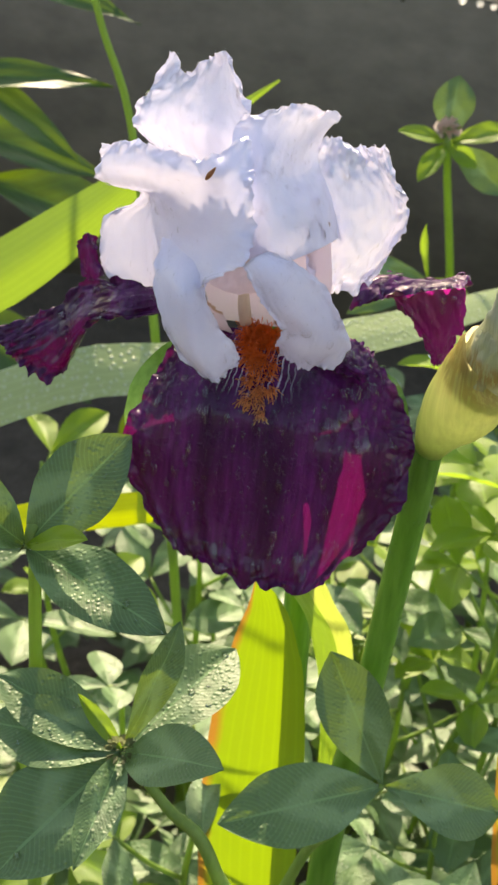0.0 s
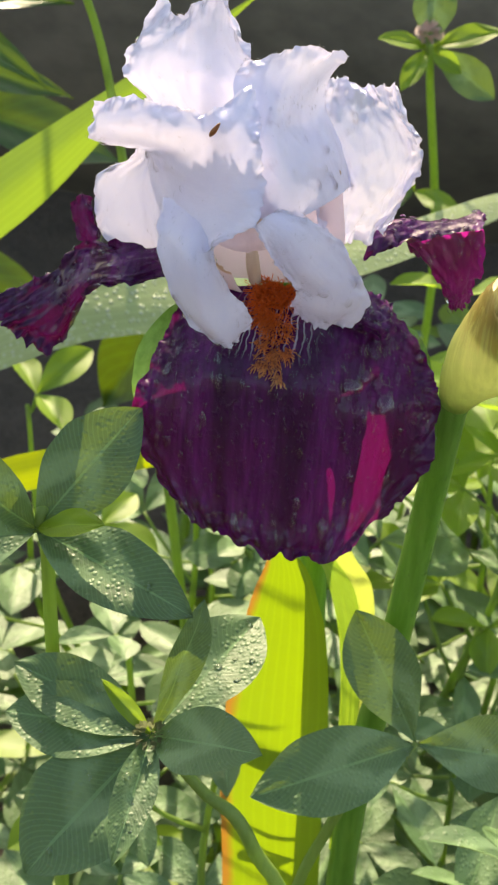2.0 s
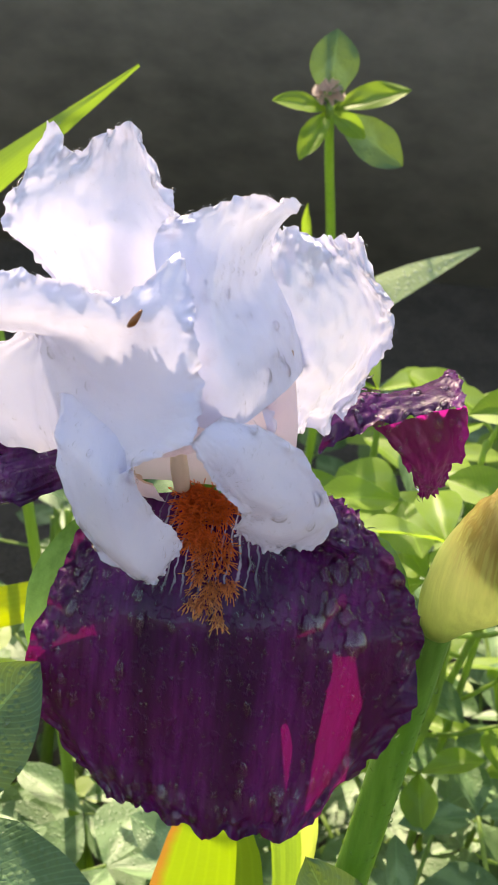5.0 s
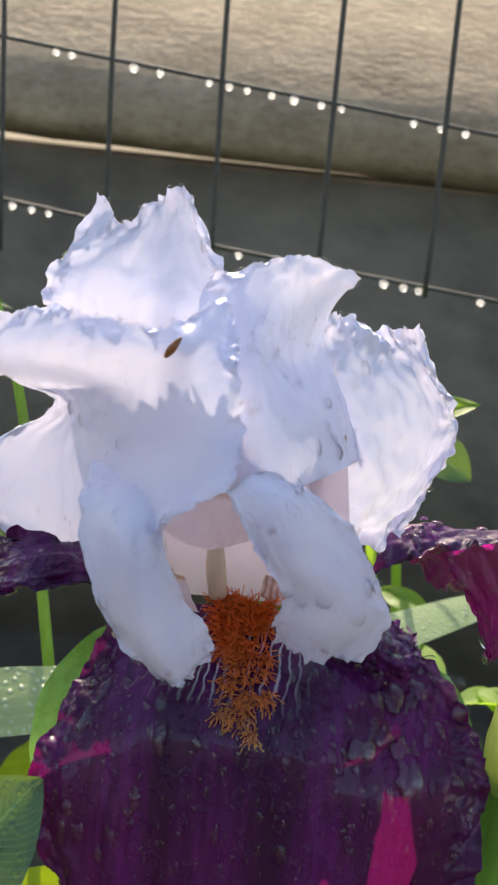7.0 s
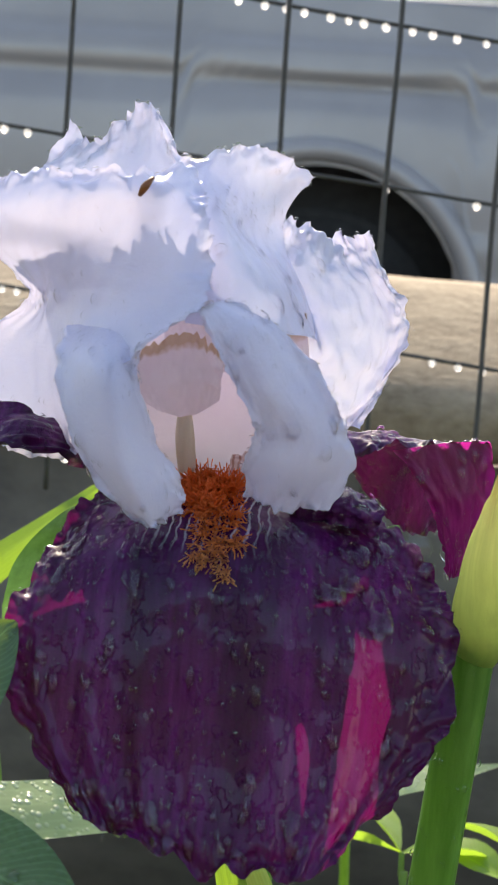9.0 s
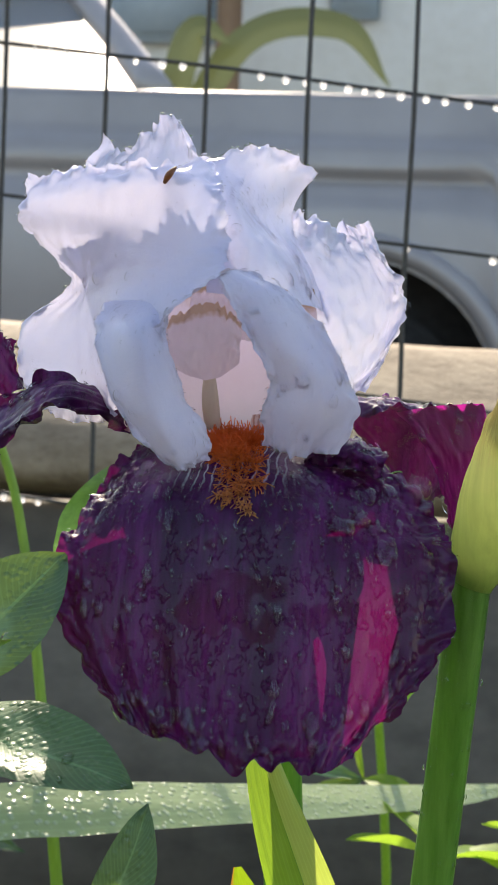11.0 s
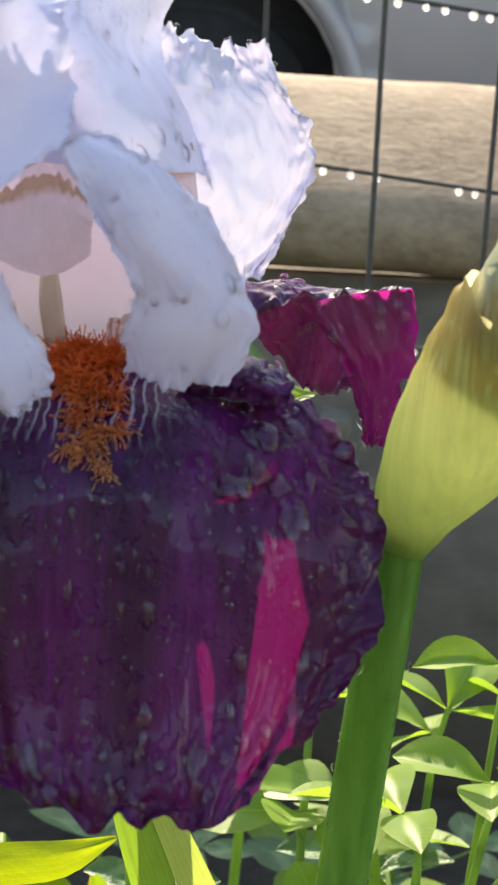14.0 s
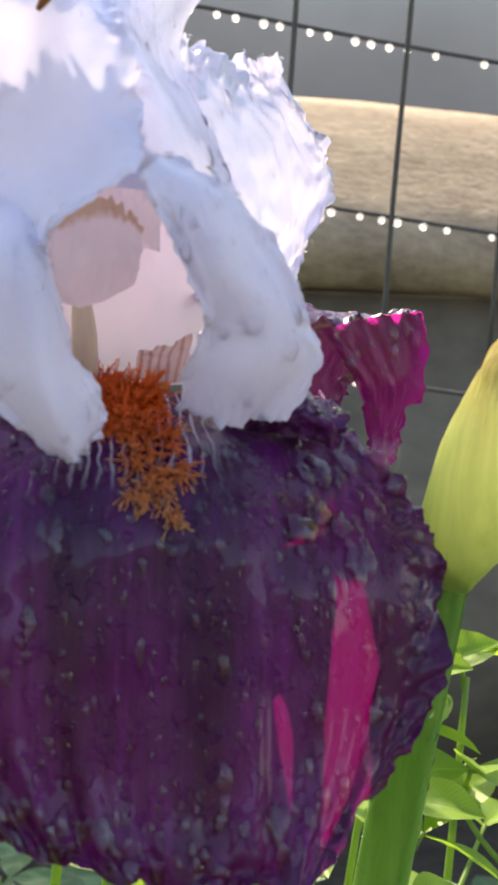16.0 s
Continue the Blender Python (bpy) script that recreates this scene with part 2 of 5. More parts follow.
def drop_mat(name, ior):
    """A bead of water on a leaf: clear, with a bright rim and glint."""
    m, n, l = mat(name)
    g = n.new("ShaderNodeBsdfGlossy")
    g.inputs["Roughness"].default_value = 0.06
    tp = n.new("ShaderNodeBsdfTransparent")
    fr = n.new("ShaderNodeFresnel")
    fr.inputs["IOR"].default_value = ior
    mix = n.new("ShaderNodeMixShader")
    out = n.new("ShaderNodeOutputMaterial")
    l.new(fr.outputs[0], mix.inputs[0])
    l.new(tp.outputs[0], mix.inputs[1])
    l.new(g.outputs[0], mix.inputs[2])
    l.new(mix.outputs[0], out.inputs[0])
    return m


def hanging_drop_mat():
    m, n, l = mat("hanging_water")
    g = n.new("ShaderNodeBsdfGlass")
    g.inputs["IOR"].default_value = 1.33
    g.inputs["Roughness"].default_value = 0.10
    tl = n.new("ShaderNodeBsdfTranslucent")
    tl.inputs["Color"].default_value = (0.95, 0.97, 1, 1)
    mix = n.new("ShaderNodeMixShader")
    mix.inputs[0].default_value = 0.45
    out = n.new("ShaderNodeOutputMaterial")
    l.new(g.outputs[0], mix.inputs[1])
    l.new(tl.outputs[0], mix.inputs[2])
    l.new(mix.outputs[0], out.inputs[0])
    return m


def grain_mat(name, a, b, scale, stretch, rough, strength, dist):
    m, n, l = mat(name)
    big = noise_tex(n, l, coords(n, l, scale, stretch), 1.0, 6, 0.65)
    small = noise_tex(n, l, coords(n, l, scale * 7, stretch), 1.0, 4, 0.6)
    f = mixc(n, l, 0.4, big, small)
    c = ramp(n, l, f, [(0.32, a), (0.68, b)])
    return principled(m, n, l, c, rough, bump(n, l, f, strength, dist))


WHITE = white_petal()
INNER = inner_petal()
HAFT = haft_mat()
PURPLE = purple_petal()
PURPLE_BACK = purple_petal(False)


# sun through the purple petal is painted in: its colours are brightened to magenta
def lappet_mat():
    m, n, l = mat("sunlit_petal")
    uv = n.new("ShaderNodeUVMap")
    sep = n.new("ShaderNodeSeparateXYZ")
    l.new(uv.outputs[0], sep.inputs[0])
    v = coords(n, l)
    wobble = noise_tex(n, l, v, 220, 4)
    lines = maths(n, l, "SINE", maths(n, l, "MULTIPLY_ADD", wobble, 14.0, maths(n, l, "MULTIPLY", sep.outputs["X"], 70.0)))
    c = mixc(n, l, ramp(n, l, noise_tex(n, l, v, 140, 4), [(0.35, (0, 0, 0)), (0.7, (1, 1, 1))]), (0.10, 0.006, 0.060), (0.24, 0.020, 0.150))
    c = mixc(n, l, ramp(n, l, lines, [(0.5, (0, 0, 0)), (0.95, (0.35, 0.35, 0.35))]), c, (0.075, 0.005, 0.055))
    return thin(m, n, l, c, (0.75, 0.02, 0.42), 0.38, 0.3, bump(n, l, noise_tex(n, l, v, 900, 4), 0.35, 0.0005), 0.7)


LAPPET = lappet_mat()
CLOVER = leaf_mat("clover_leaf", (0.042, 0.098, 0.042), (0.082, 0.165, 0.066), (0.34, 0.54, 0.05), 0.13, 0.5, 0.6, 30.0, 12.0, 0.02)
BRIGHT = leaf_mat("young_leaf", (0.09, 0.17, 0.016), (0.16, 0.27, 0.025), (0.42, 0.66, 0.06), 0.40, 0.5, 0.2)
BLADE = leaf_mat("iris_blade", (0.10, 0.20, 0.03), (0.17, 0.30, 0.05), (0.36, 0.58, 0.05), 0.30, 0.38, 0.0, 9.0, 0.0)
BROADLEAF = leaf_mat("browned_blade", (0.16, 0.26, 0.025), (0.22, 0.34, 0.035), (0.36, 0.56, 0.02), 0.34, 0.4, 0.0, 9.0, 0.0, 0.0, True)
YELLOW = leaf_mat("yellow_blade", (0.20, 0.30, 0.02), (0.30, 0.40, 0.03), (0.62, 0.74, 0.01), 0.55, 0.4, 0.0, 7.0, 0.0)
WETBLADE = leaf_mat("wet_blade", (0.25, 0.34, 0.17), (0.36, 0.45, 0.24), (0.56, 0.66, 0.28), 0.42, 0.30, 0.0, 7.0, 0.0, 0.8)
# paler and yellower than the blade: sunlight on the fold put into its colour
SUNLIT_FOLD = leaf_mat("sunlit_fold", (0.24, 0.33, 0.09), (0.34, 0.44, 0.14), (0.60, 0.72, 0.12), 0.36, 0.4, 0.0, 7.0, 0.0)
OLIVE = leaf_mat("olive_leaf", (0.07, 0.085, 0.035), (0.13, 0.14, 0.06), (0.22, 0.26, 0.08), 0.12, 0.35, 0.0, 7.0, 0.0)
PEONY = leaf_mat("peony_leaf", (0.016, 0.05, 0.014), (0.03, 0.09, 0.02), (0.30, 0.50, 0.015), 0.12, 0.45, 0.0, 9.0, 5.0)
STEM = stem_mat("iris_stem", (0.065, 0.18, 0.022), (0.16, 0.33, 0.06), 0.28, 0.20)
ANTHER = stem_mat("tan_anther", (0.58, 0.42, 0.28), (0.72, 0.56, 0.42), 0.6)
CSTEM = stem_mat("clover_stem", (0.13, 0.22, 0.05), (0.24, 0.36, 0.09), 0.5)
SHEATH = paper_mat("green_spathe", [(0.08, (0.38, 0.58, 0.14)), (0.40, (0.64, 0.78, 0.28)), (0.70, (0.80, 0.80, 0.38)), (0.92, (0.68, 0.52, 0.26))], (0.58, 1.15), 0.70)
PAPER = paper_mat("paper_spathe", [(0.30, (0.58, 0.55, 0.36)), (0.55, (0.56, 0.56, 0.47)), (0.95, (0.50, 0.53, 0.48))], (0.10, 0.52), 0.40)
TIP = stem_mat("bud_tip", (0.014, 0.009, 0.022), (0.040, 0.028, 0.055), 0.55)
WATER = drop_mat("water", 1.52)
FILM = drop_mat("water_film", 1.58)
DEW = drop_mat("dew", 1.22)
HANGING = hanging_drop_mat()
WIRE = grain_mat("wire", (0.05, 0.046, 0.042), (0.10, 0.092, 0.084), 300, (1, 1, 1), 0.7, 0.2, 0.0003)
LOGWOOD = grain_mat("weathered_wood", (0.17, 0.118, 0.07), (0.44, 0.34, 0.225), 26, (0.7, 1, 1), 0.85, 0.6, 0.004)
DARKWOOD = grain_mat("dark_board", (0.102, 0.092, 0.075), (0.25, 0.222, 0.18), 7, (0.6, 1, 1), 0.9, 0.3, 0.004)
BLOCKER = grain_mat("blocker_wall", (0.07, 0.066, 0.056), (0.16, 0.148, 0.126), 5, (1, 1, 0.4), 0.9, 0.3, 0.004)
SOIL = grain_mat("soil", (0.045, 0.037, 0.028), (0.12, 0.098, 0.074), 40, (1, 1, 1), 0.95, 0.8, 0.01)


# ---- mesh helpers ----
def empty(name, at, label, category, group="", kind=""):
    ob = new(name)
    ob.location = at
    ob.empty_display_size = 0.01
    tagged(ob, label, category, group, kind)
    return ob


def link(name, me, material, parent=None, label=""):
    for p in me.polygons:
        p.use_smooth = True
    if material is not None and not me.materials:
        me.materials.append(material)
    ob = new(name, me)
    if parent is not None:
        ob.parent = parent
        top = parent
        while top.parent is not None:
            top = top.parent
        ob.matrix_parent_inverse = Matrix.Translation(-top.location) if parent is top else Matrix()
    if label:
        ob["label"] = label
    return ob


def part(name, bm, material, parent=None, label=""):
    me = bpy.data.meshes.new(name)
    bm.normal_update()
    bm.to_mesh(me)
    bm.free()
    return link(name, me, material, parent, label)


def spline(points, count):
    """A smooth curve through points (rows of an array), at even steps of its parameter."""
    p = np.asarray(points, float)
    k = len(p)
    q = np.concatenate([[2 * p[0] - p[1]], p, [2 * p[-1] - p[-2]]])
    out = []
    for s in np.linspace(0, k - 1, count):
        i = min(int(s), k - 2)
        f = s - i
        a, b, c, d = q[i], q[i + 1], q[i + 2], q[i + 3]
        out.append(0.5 * (2 * b + (c - a) * f + (2 * a - 5 * b + 4 * c - d) * f * f + (3 * b - a - 3 * c + d) * f ** 3))
    return np.array(out)


def sheet(bm, cage, nu=30, nv=36, ruffle=0.0, waves=5.0, ragged=0.0, edges="lrt", seed=0, depth=0.28, crinkle=0.00035, pleats=0.0, scallop=0.0):
    """A petal: a smooth surface through a coarse cage (rows from base to rim, in mm), its free edges ruffled and ragged."""
    cage = np.array(cage, float) / 1000
    cols = np.stack([spline(cage[:, j], nv) for j in range(cage.shape[1])], 1)
    g = np.stack([spline(cols[i], nu) for i in range(nv)], 0)
    du = np.gradient(g, axis=1)
    dv = np.gradient(g, axis=0)
    nor = np.cross(du, dv)
    nor /= np.linalg.norm(nor, axis=2, keepdims=True) + 1e-12
    uvl = bm.loops.layers.uv.verify()
    verts = []
    for i in range(nv):
        row = []
        for j in range(nu):
            u, v = j / (nu - 1), i / (nv - 1)
            w = 0.0
            out = np.zeros(3)
            for e, d, way in (("l", u, -du[i, j]), ("r", 1 - u, du[i, j]), ("t", 1 - v, dv[i, j]), ("b", v, -dv[i, j])):
                if e in edges:
                    k = max(0.0, 1 - d / depth) ** 2
                    w = max(w, k)
                    out += way / (np.linalg.norm(way) + 1e-12) * max(0.0, 1 - d / (0.14 if scallop else 0.08))
            p = g[i, j]
            s = Vector((u * waves + seed * 7.3, v * waves, seed * 3.1))
            r = noise.noise(s) * 1.0 + 0.5 * noise.noise(s * 2.3) + 0.25 * noise.noise(s * 5.1)
            p = p + nor[i, j] * (ruffle / 1000 * w * r * 2 + crinkle * (noise.noise(Vector((u * 7 + seed, v * 5, 0))) + 0.5 * noise.noise(Vector((u * 17, v * 13 + seed, 4)))))
            if pleats:
                p = p + nor[i, j] * pleats / 1000 * v ** 1.5 * (math.sin(u * 47 + 2 * noise.noise(Vector((u * 5, v * 2, 1)))) + 0.5 * math.sin(u * 101 + v * 3))
            if ragged:
                q = Vector((p[0] * 420, p[1] * 420, p[2] * 420 + seed))
                p = p + out * ragged / 1000 * (noise.noise(q) + 0.6 * noise.noise(q * 2.7))
            if scallop:
                q = Vector((p[0] * 150 + 3, p[2] * 150, seed))
                p = p + out * scallop / 1000 * min(1.0, max(0.0, (v - 0.55) * 3)) * (abs(noise.noise(q)) * 2.2 - 0.9 + 0.4 * noise.noise(q * 2.3))
            row.append(bm.verts.new(p))
        verts.append(row)
    for i in range(nv - 1):
        for j in range(nu - 1):
            f = bm.faces.new((verts[i][j], verts[i][j + 1], verts[i + 1][j + 1], verts[i + 1][j]))
            for lp, (a, b) in zip(f.loops, ((j, i), (j + 1, i), (j + 1, i + 1), (j, i + 1))):
                lp[uvl].uv = (a / (nu - 1), b / (nv - 1))
    return bm


def tube(bm, points, radii, sides=10, count=24, caps=True):
    """A round tapering tube along a smooth curve."""
    c = spline(points, count)
    r = spline(np.array(radii, float)[:, None], count)[:, 0]
    t = np.gradient(c, axis=0)
    side = None
    rings = []
    for i in range(count):
        d = Vector(t[i]).normalized()
        ref = side if side is not None else (Vector((1, 0, 0)) if abs(d.x) < 0.9 else Vector((0, 1, 0)))
        a = (ref - d * ref.dot(d)).normalized()
        b = d.cross(a)
        side = a
        rings.append([bm.verts.new(Vector(c[i]) + (a * math.cos(k * math.tau / sides) + b * math.sin(k * math.tau / sides)) * r[i]) for k in range(sides)])
    for x, y in zip(rings, rings[1:]):
        for k in range(sides):
            bm.faces.new((x[k], x[(k + 1) % sides], y[(k + 1) % sides], y[k]))
    if caps:
        bm.faces.new(rings[0][::-1])
        bm.faces.new(rings[-1])
    return bm


def leaflet(bm, base, tip, width, up, fold=0.25, bend=0.1, widest=0.55, nu=9, nv=14, seed=0, blunt=0.8):
    """One leaf blade with a folded midrib, from base to tip; up is roughly its upper side."""
    base, tip, up = Vector(base), Vector(tip), Vector(up)
    along = tip - base
    size = along.length
    d = along.normalized()
    side = d.cross(up).normalized()
    nrm = side.cross(d).normalized()
    uvl = bm.loops.layers.uv.verify()
    rows = []
    for i in range(nv):
        v = i / (nv - 1)
        k = math.sin(math.pi * v ** (math.log(0.5) / math.log(widest))) ** blunt if 0 < v < 1 else 0.02
        row = []
        for j in range(nu):
            u = j / (nu - 1) * 2 - 1
            wob = 1 + 0.05 * noise.noise(Vector((v * 6, u, seed)))
            p = base + d * (v * size) + side * (u * width / 2 * k * wob)
            p += nrm * (abs(u) * width * 0.5 * k * fold - bend * size * (v - 0.3) ** 2 + size * 0.025 * noise.noise(Vector((v * 4 + seed, u * 1.5, 3))))
            row.append(bm.verts.new(p))
        rows.append(row)
    for i in range(nv - 1):
        for j in range(nu - 1):
            f = bm.faces.new((rows[i][j], rows[i][j + 1], rows[i + 1][j + 1], rows[i + 1][j]))
            for lp, (a, b) in zip(f.loops, ((j, i), (j + 1, i), (j + 1, i + 1), (j, i + 1))):
                lp[uvl].uv = (a / (nu - 1), b / (nv - 1))
    return bm


def ribbon(bm, points, widths, facing, keel=0.12, count=30, nu=7):
    """A sword-shaped leaf with two skins and a keel, along a smooth curve."""
    c = spline(points, count)
    w = spline(np.array(widths, float)[:, None], count)[:, 0]
    fc = spline(np.array(facing, float), count)
    t = np.gradient(c, axis=0)
    uvl = bm.loops.layers.uv.verify()
    rows = []
    for i in range(count):
        d = Vector(t[i]).normalized()
        nn = Vector(fc[i])
        s = d.cross(nn).normalized()
        nn = s.cross(d)
        ring = []
        for j in range(nu):
            u = j / (nu - 1) * 2 - 1
            ring.append(bm.verts.new(Vector(c[i]) + s * (u * max(w[i], 0.0003) / 2) + nn * (keel * w[i] * (1 - abs(u)) + 0.0004 * noise.noise(Vector((i * 0.35, u * 2, 0))))))
        rows.append(ring)
    for i in range(count - 1):
        for j in range(nu - 1):
            f = bm.faces.new((rows[i][j], rows[i][j + 1], rows[i + 1][j + 1], rows[i + 1][j]))
            for lp, (a, b) in zip(f.loops, ((j, i), (j + 1, i), (j + 1, i + 1), (j, i + 1))):
                lp[uvl].uv = (a / (nu - 1), b / (count - 1) * 4)
    return bm


def box(bm, x0, x1, y0, y1, z0, z1):
    v = [bm.verts.new((x, y, z)) for x in (x0, x1) for y in (y0, y1) for z in (z0, z1)]
    for f in ((0, 1, 3, 2), (4, 6, 7, 5), (0, 4, 5, 1), (2, 3, 7, 6), (0, 2, 6, 4), (1, 5, 7, 3)):
        bm.faces.new([v[k] for k in f])
    return bm


NEAR_EYE = Vector((0.037, -0.05, 0.64))
NEAR_TURN = Matrix(((0.98551, -0.16763, 0.02576, 0.0255), (0.16577, 0.98419, 0.06237, -0.03825), (-0.03581, -0.0572, 0.99772, 0.02406), (0, 0, 0, 1)))


def swung(p, far=1.035):
    """A place in the bed's own frame, swung round into the world and set farther or nearer; roots stay on the soil."""
    if p[2] == 0.0:
        q = NEAR_TURN @ Vector((p[0], p[1], 0.3))
        return (q.x, q.y, 0.0)
    return tuple(NEAR_EYE + (NEAR_TURN @ Vector(p) - NEAR_EYE) * far)


# ---- ground, boards and log ----
bm = bmesh.new()
N = 60
gv = {}
for i in range(N + 1):
    for j in range(N + 1):
        a, b = i / N * 2 - 1, j / N * 2 - 1
        x, y = math.copysign(abs(a) ** 3, a) * 60, math.copysign(abs(b) ** 3, b) * 60 + 0.6
        near = max(0.0, 1 - math.hypot(x, y - 0.6) / 3)
        gv[i, j] = bm.verts.new((x, y, 0.02 * near * noise.noise(Vector((x * 9, y * 9, 0)))))
for i in range(N):
    for j in range(N):
        bm.faces.new((gv[i, j], gv[i + 1, j], gv[i + 1, j + 1], gv[i, j + 1]))
tagged(part("ground", bm, SOIL), "dark damp garden soil under the plants", "ground", kind="structure")

# a plain dark wall behind the walk, unseen, added to cut sky reflections
bm = bmesh.new()
box(bm, -4.5, 4.5, -2.7, -2.6, -0.05, 1.25)
tagged(part("wall_south", bm, BLOCKER), "unseen plain dark wall added to block low sky reflections", "wall", kind="structure")

bm = bmesh.new()
rings = []
for i in range(90):
    x = -1.6 + 3.4 * i / 89
    sag = 0.006 * noise.noise(Vector((x * 2, 0, 0)))
    ring = []
    for k in range(28):
        a = k * math.tau / 28
        ca, sa = math.cos(a), math.sin(a)
        sq = 1 / max(abs(ca), abs(sa)) ** 0.55
        r = 1 + 0.04 * noise.noise(Vector((x * 3, ca * 2, sa * 2))) + 0.03 * noise.noise(Vector((x * 30, ca * 6, sa * 6)))
        p, q = ca * sq * r * 0.108, sa * sq * r * 0.027
        # the timber lies on its broad side, tipped back
        ring.append(bm.verts.new((x, 1.095 + p * 0.90 - q * 0.42, 0.427 + sag - 0.03 * (x - 0.05) + p * 0.42 + q * 0.90)))
    rings.append(ring)
for a, b in zip(rings, rings[1:]):
    for k in range(28):
        bm.faces.new((a[k], a[(k + 1) % 28], b[(k + 1) % 28], b[k]))
bm.faces.new(rings[0]), bm.faces.new(rings[-1][::-1])
tagged(part("timber", bm, LOGWOOD), "weathered tan timber with cracked grain resting on dark boards", "timber")

border = empty("board_edging", (0, 1.06, 0), "dark board under the timber", "edging")
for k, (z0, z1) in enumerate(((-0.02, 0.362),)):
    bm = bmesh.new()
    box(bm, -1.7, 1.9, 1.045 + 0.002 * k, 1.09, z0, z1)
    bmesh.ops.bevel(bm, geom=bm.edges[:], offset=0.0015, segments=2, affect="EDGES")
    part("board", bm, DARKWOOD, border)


# ---- the iris in flower ----
iris = empty("iris_flower", (0.0, 0.236, 0.0), "wet bearded iris with white standards, dark purple falls, orange beard", "flower")
bm = bmesh.new()
tube(bm, [(0.014, 0.2790, 0.0), (0.011, 0.2770, 0.2), (0.0075, 0.2720, 0.36), (0.004, 0.2610, 0.42), (0.0, 0.2480, 0.454)], [0.005, 0.0045, 0.004, 0.004, 0.006], 14, 30)
part("stem", bm, STEM, iris, "green flower stem")

# three hidden green sheets added close behind the front fall to shape its sun stripes
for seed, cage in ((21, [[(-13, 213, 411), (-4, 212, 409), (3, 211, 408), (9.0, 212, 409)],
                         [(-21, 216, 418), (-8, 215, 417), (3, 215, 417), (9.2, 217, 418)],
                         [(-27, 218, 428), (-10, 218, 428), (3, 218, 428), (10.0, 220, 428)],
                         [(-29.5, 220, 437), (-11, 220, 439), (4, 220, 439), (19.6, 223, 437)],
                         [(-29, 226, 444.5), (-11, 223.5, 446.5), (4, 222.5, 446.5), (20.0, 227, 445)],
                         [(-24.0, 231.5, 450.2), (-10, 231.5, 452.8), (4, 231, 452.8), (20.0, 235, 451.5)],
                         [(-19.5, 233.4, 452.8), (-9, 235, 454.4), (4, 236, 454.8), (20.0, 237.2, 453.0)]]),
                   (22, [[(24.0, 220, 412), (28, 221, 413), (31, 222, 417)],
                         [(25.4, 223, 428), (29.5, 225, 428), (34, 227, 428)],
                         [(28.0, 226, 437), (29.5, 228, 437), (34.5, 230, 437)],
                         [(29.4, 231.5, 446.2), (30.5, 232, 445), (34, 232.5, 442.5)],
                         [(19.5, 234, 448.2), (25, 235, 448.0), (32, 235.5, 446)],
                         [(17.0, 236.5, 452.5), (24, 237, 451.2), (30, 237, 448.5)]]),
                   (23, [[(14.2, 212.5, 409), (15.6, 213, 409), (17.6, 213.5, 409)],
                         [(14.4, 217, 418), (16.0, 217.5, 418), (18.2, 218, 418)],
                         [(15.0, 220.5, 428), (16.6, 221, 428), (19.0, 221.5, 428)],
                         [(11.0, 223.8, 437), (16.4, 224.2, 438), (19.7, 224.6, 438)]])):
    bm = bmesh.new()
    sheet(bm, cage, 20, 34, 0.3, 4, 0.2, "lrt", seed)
    part("bract", bm, STEM, iris, "green sheet hidden behind the fall, added to shape its sunlight")

# standards, each a cage in mm from its base to its rim
bm = bmesh.new()
sheet(bm, [[(-36, 234, 459.5), (-30, 236, 458), (-24, 233, 459), (-20, 226, 463), (-17, 219.5, 467)],
           [(-41, 238, 466), (-33, 238, 466), (-26, 233, 467), (-20.5, 224, 470), (-14, 217.5, 473)],
           [(-42, 241, 475), (-34, 241, 475), (-27, 234, 475), (-19, 223, 476), (-8.5, 215.8, 478.5)],
           [(-34, 241.5, 480.5), (-30.8, 240.5, 480.8), (-26.5, 234, 482), (-17, 224, 483), (-2.8, 215.5, 483)],
           [(-33.5, 240, 484), (-30.5, 239, 484.5), (-26, 232, 486), (-16, 223.5, 487.5), (-2.8, 219.5, 489)],
           [(-38, 229, 490), (-31, 229, 490), (-24, 227, 491.5), (-14, 222.5, 493), (-3.5, 223, 496)],
           [(-39, 226, 494.5), (-31.5, 225.5, 496), (-23, 223.5, 497.5), (-13.5, 221.3, 498.8), (-5, 228, 500)],
           [(-37.5, 228, 499.5), (-31, 228, 501.5), (-23, 226, 502), (-14.5, 223.5, 502), (-7.5, 234, 504)]], 80, 110, 1.2, 11, 0.7, "lrtb", 2, 0.1, 0.0004)
part("standard", bm, WHITE, iris, "white standard, torn and folded")
bm = bmesh.new()
sheet(bm, [[(-22, 250, 456), (-17, 251, 454), (-12, 250, 453), (-4, 247.5, 454), (8, 246, 456)],
           [(-24, 250, 470), (-19, 251, 468), (-14, 249, 466), (-5, 246.5, 466), (7, 245.5, 468)],
           [(-30, 252, 485), (-25, 252, 484), (-19, 249, 483), (-9, 245, 484), (6, 245, 486)],
           [(-37, 249, 496), (-30, 250, 496), (-22, 248, 496), (-13, 245, 496.5), (-2, 244.5, 497)],
           [(-35, 253, 502), (-29.5, 252, 503), (-23, 250, 503), (-15.5, 248.5, 504), (-10.5, 246, 504.5)],
           [(-31, 257, 511), (-26.5, 254, 507), (-21.5, 253, 512), (-17, 252.5, 514), (-13, 249, 509)]], 70, 80, 1.4, 11, 0.7, "lrt", 3, 0.2, 0.0006)
part("standard", bm, WHITE, iris)
bm = bmesh.new()
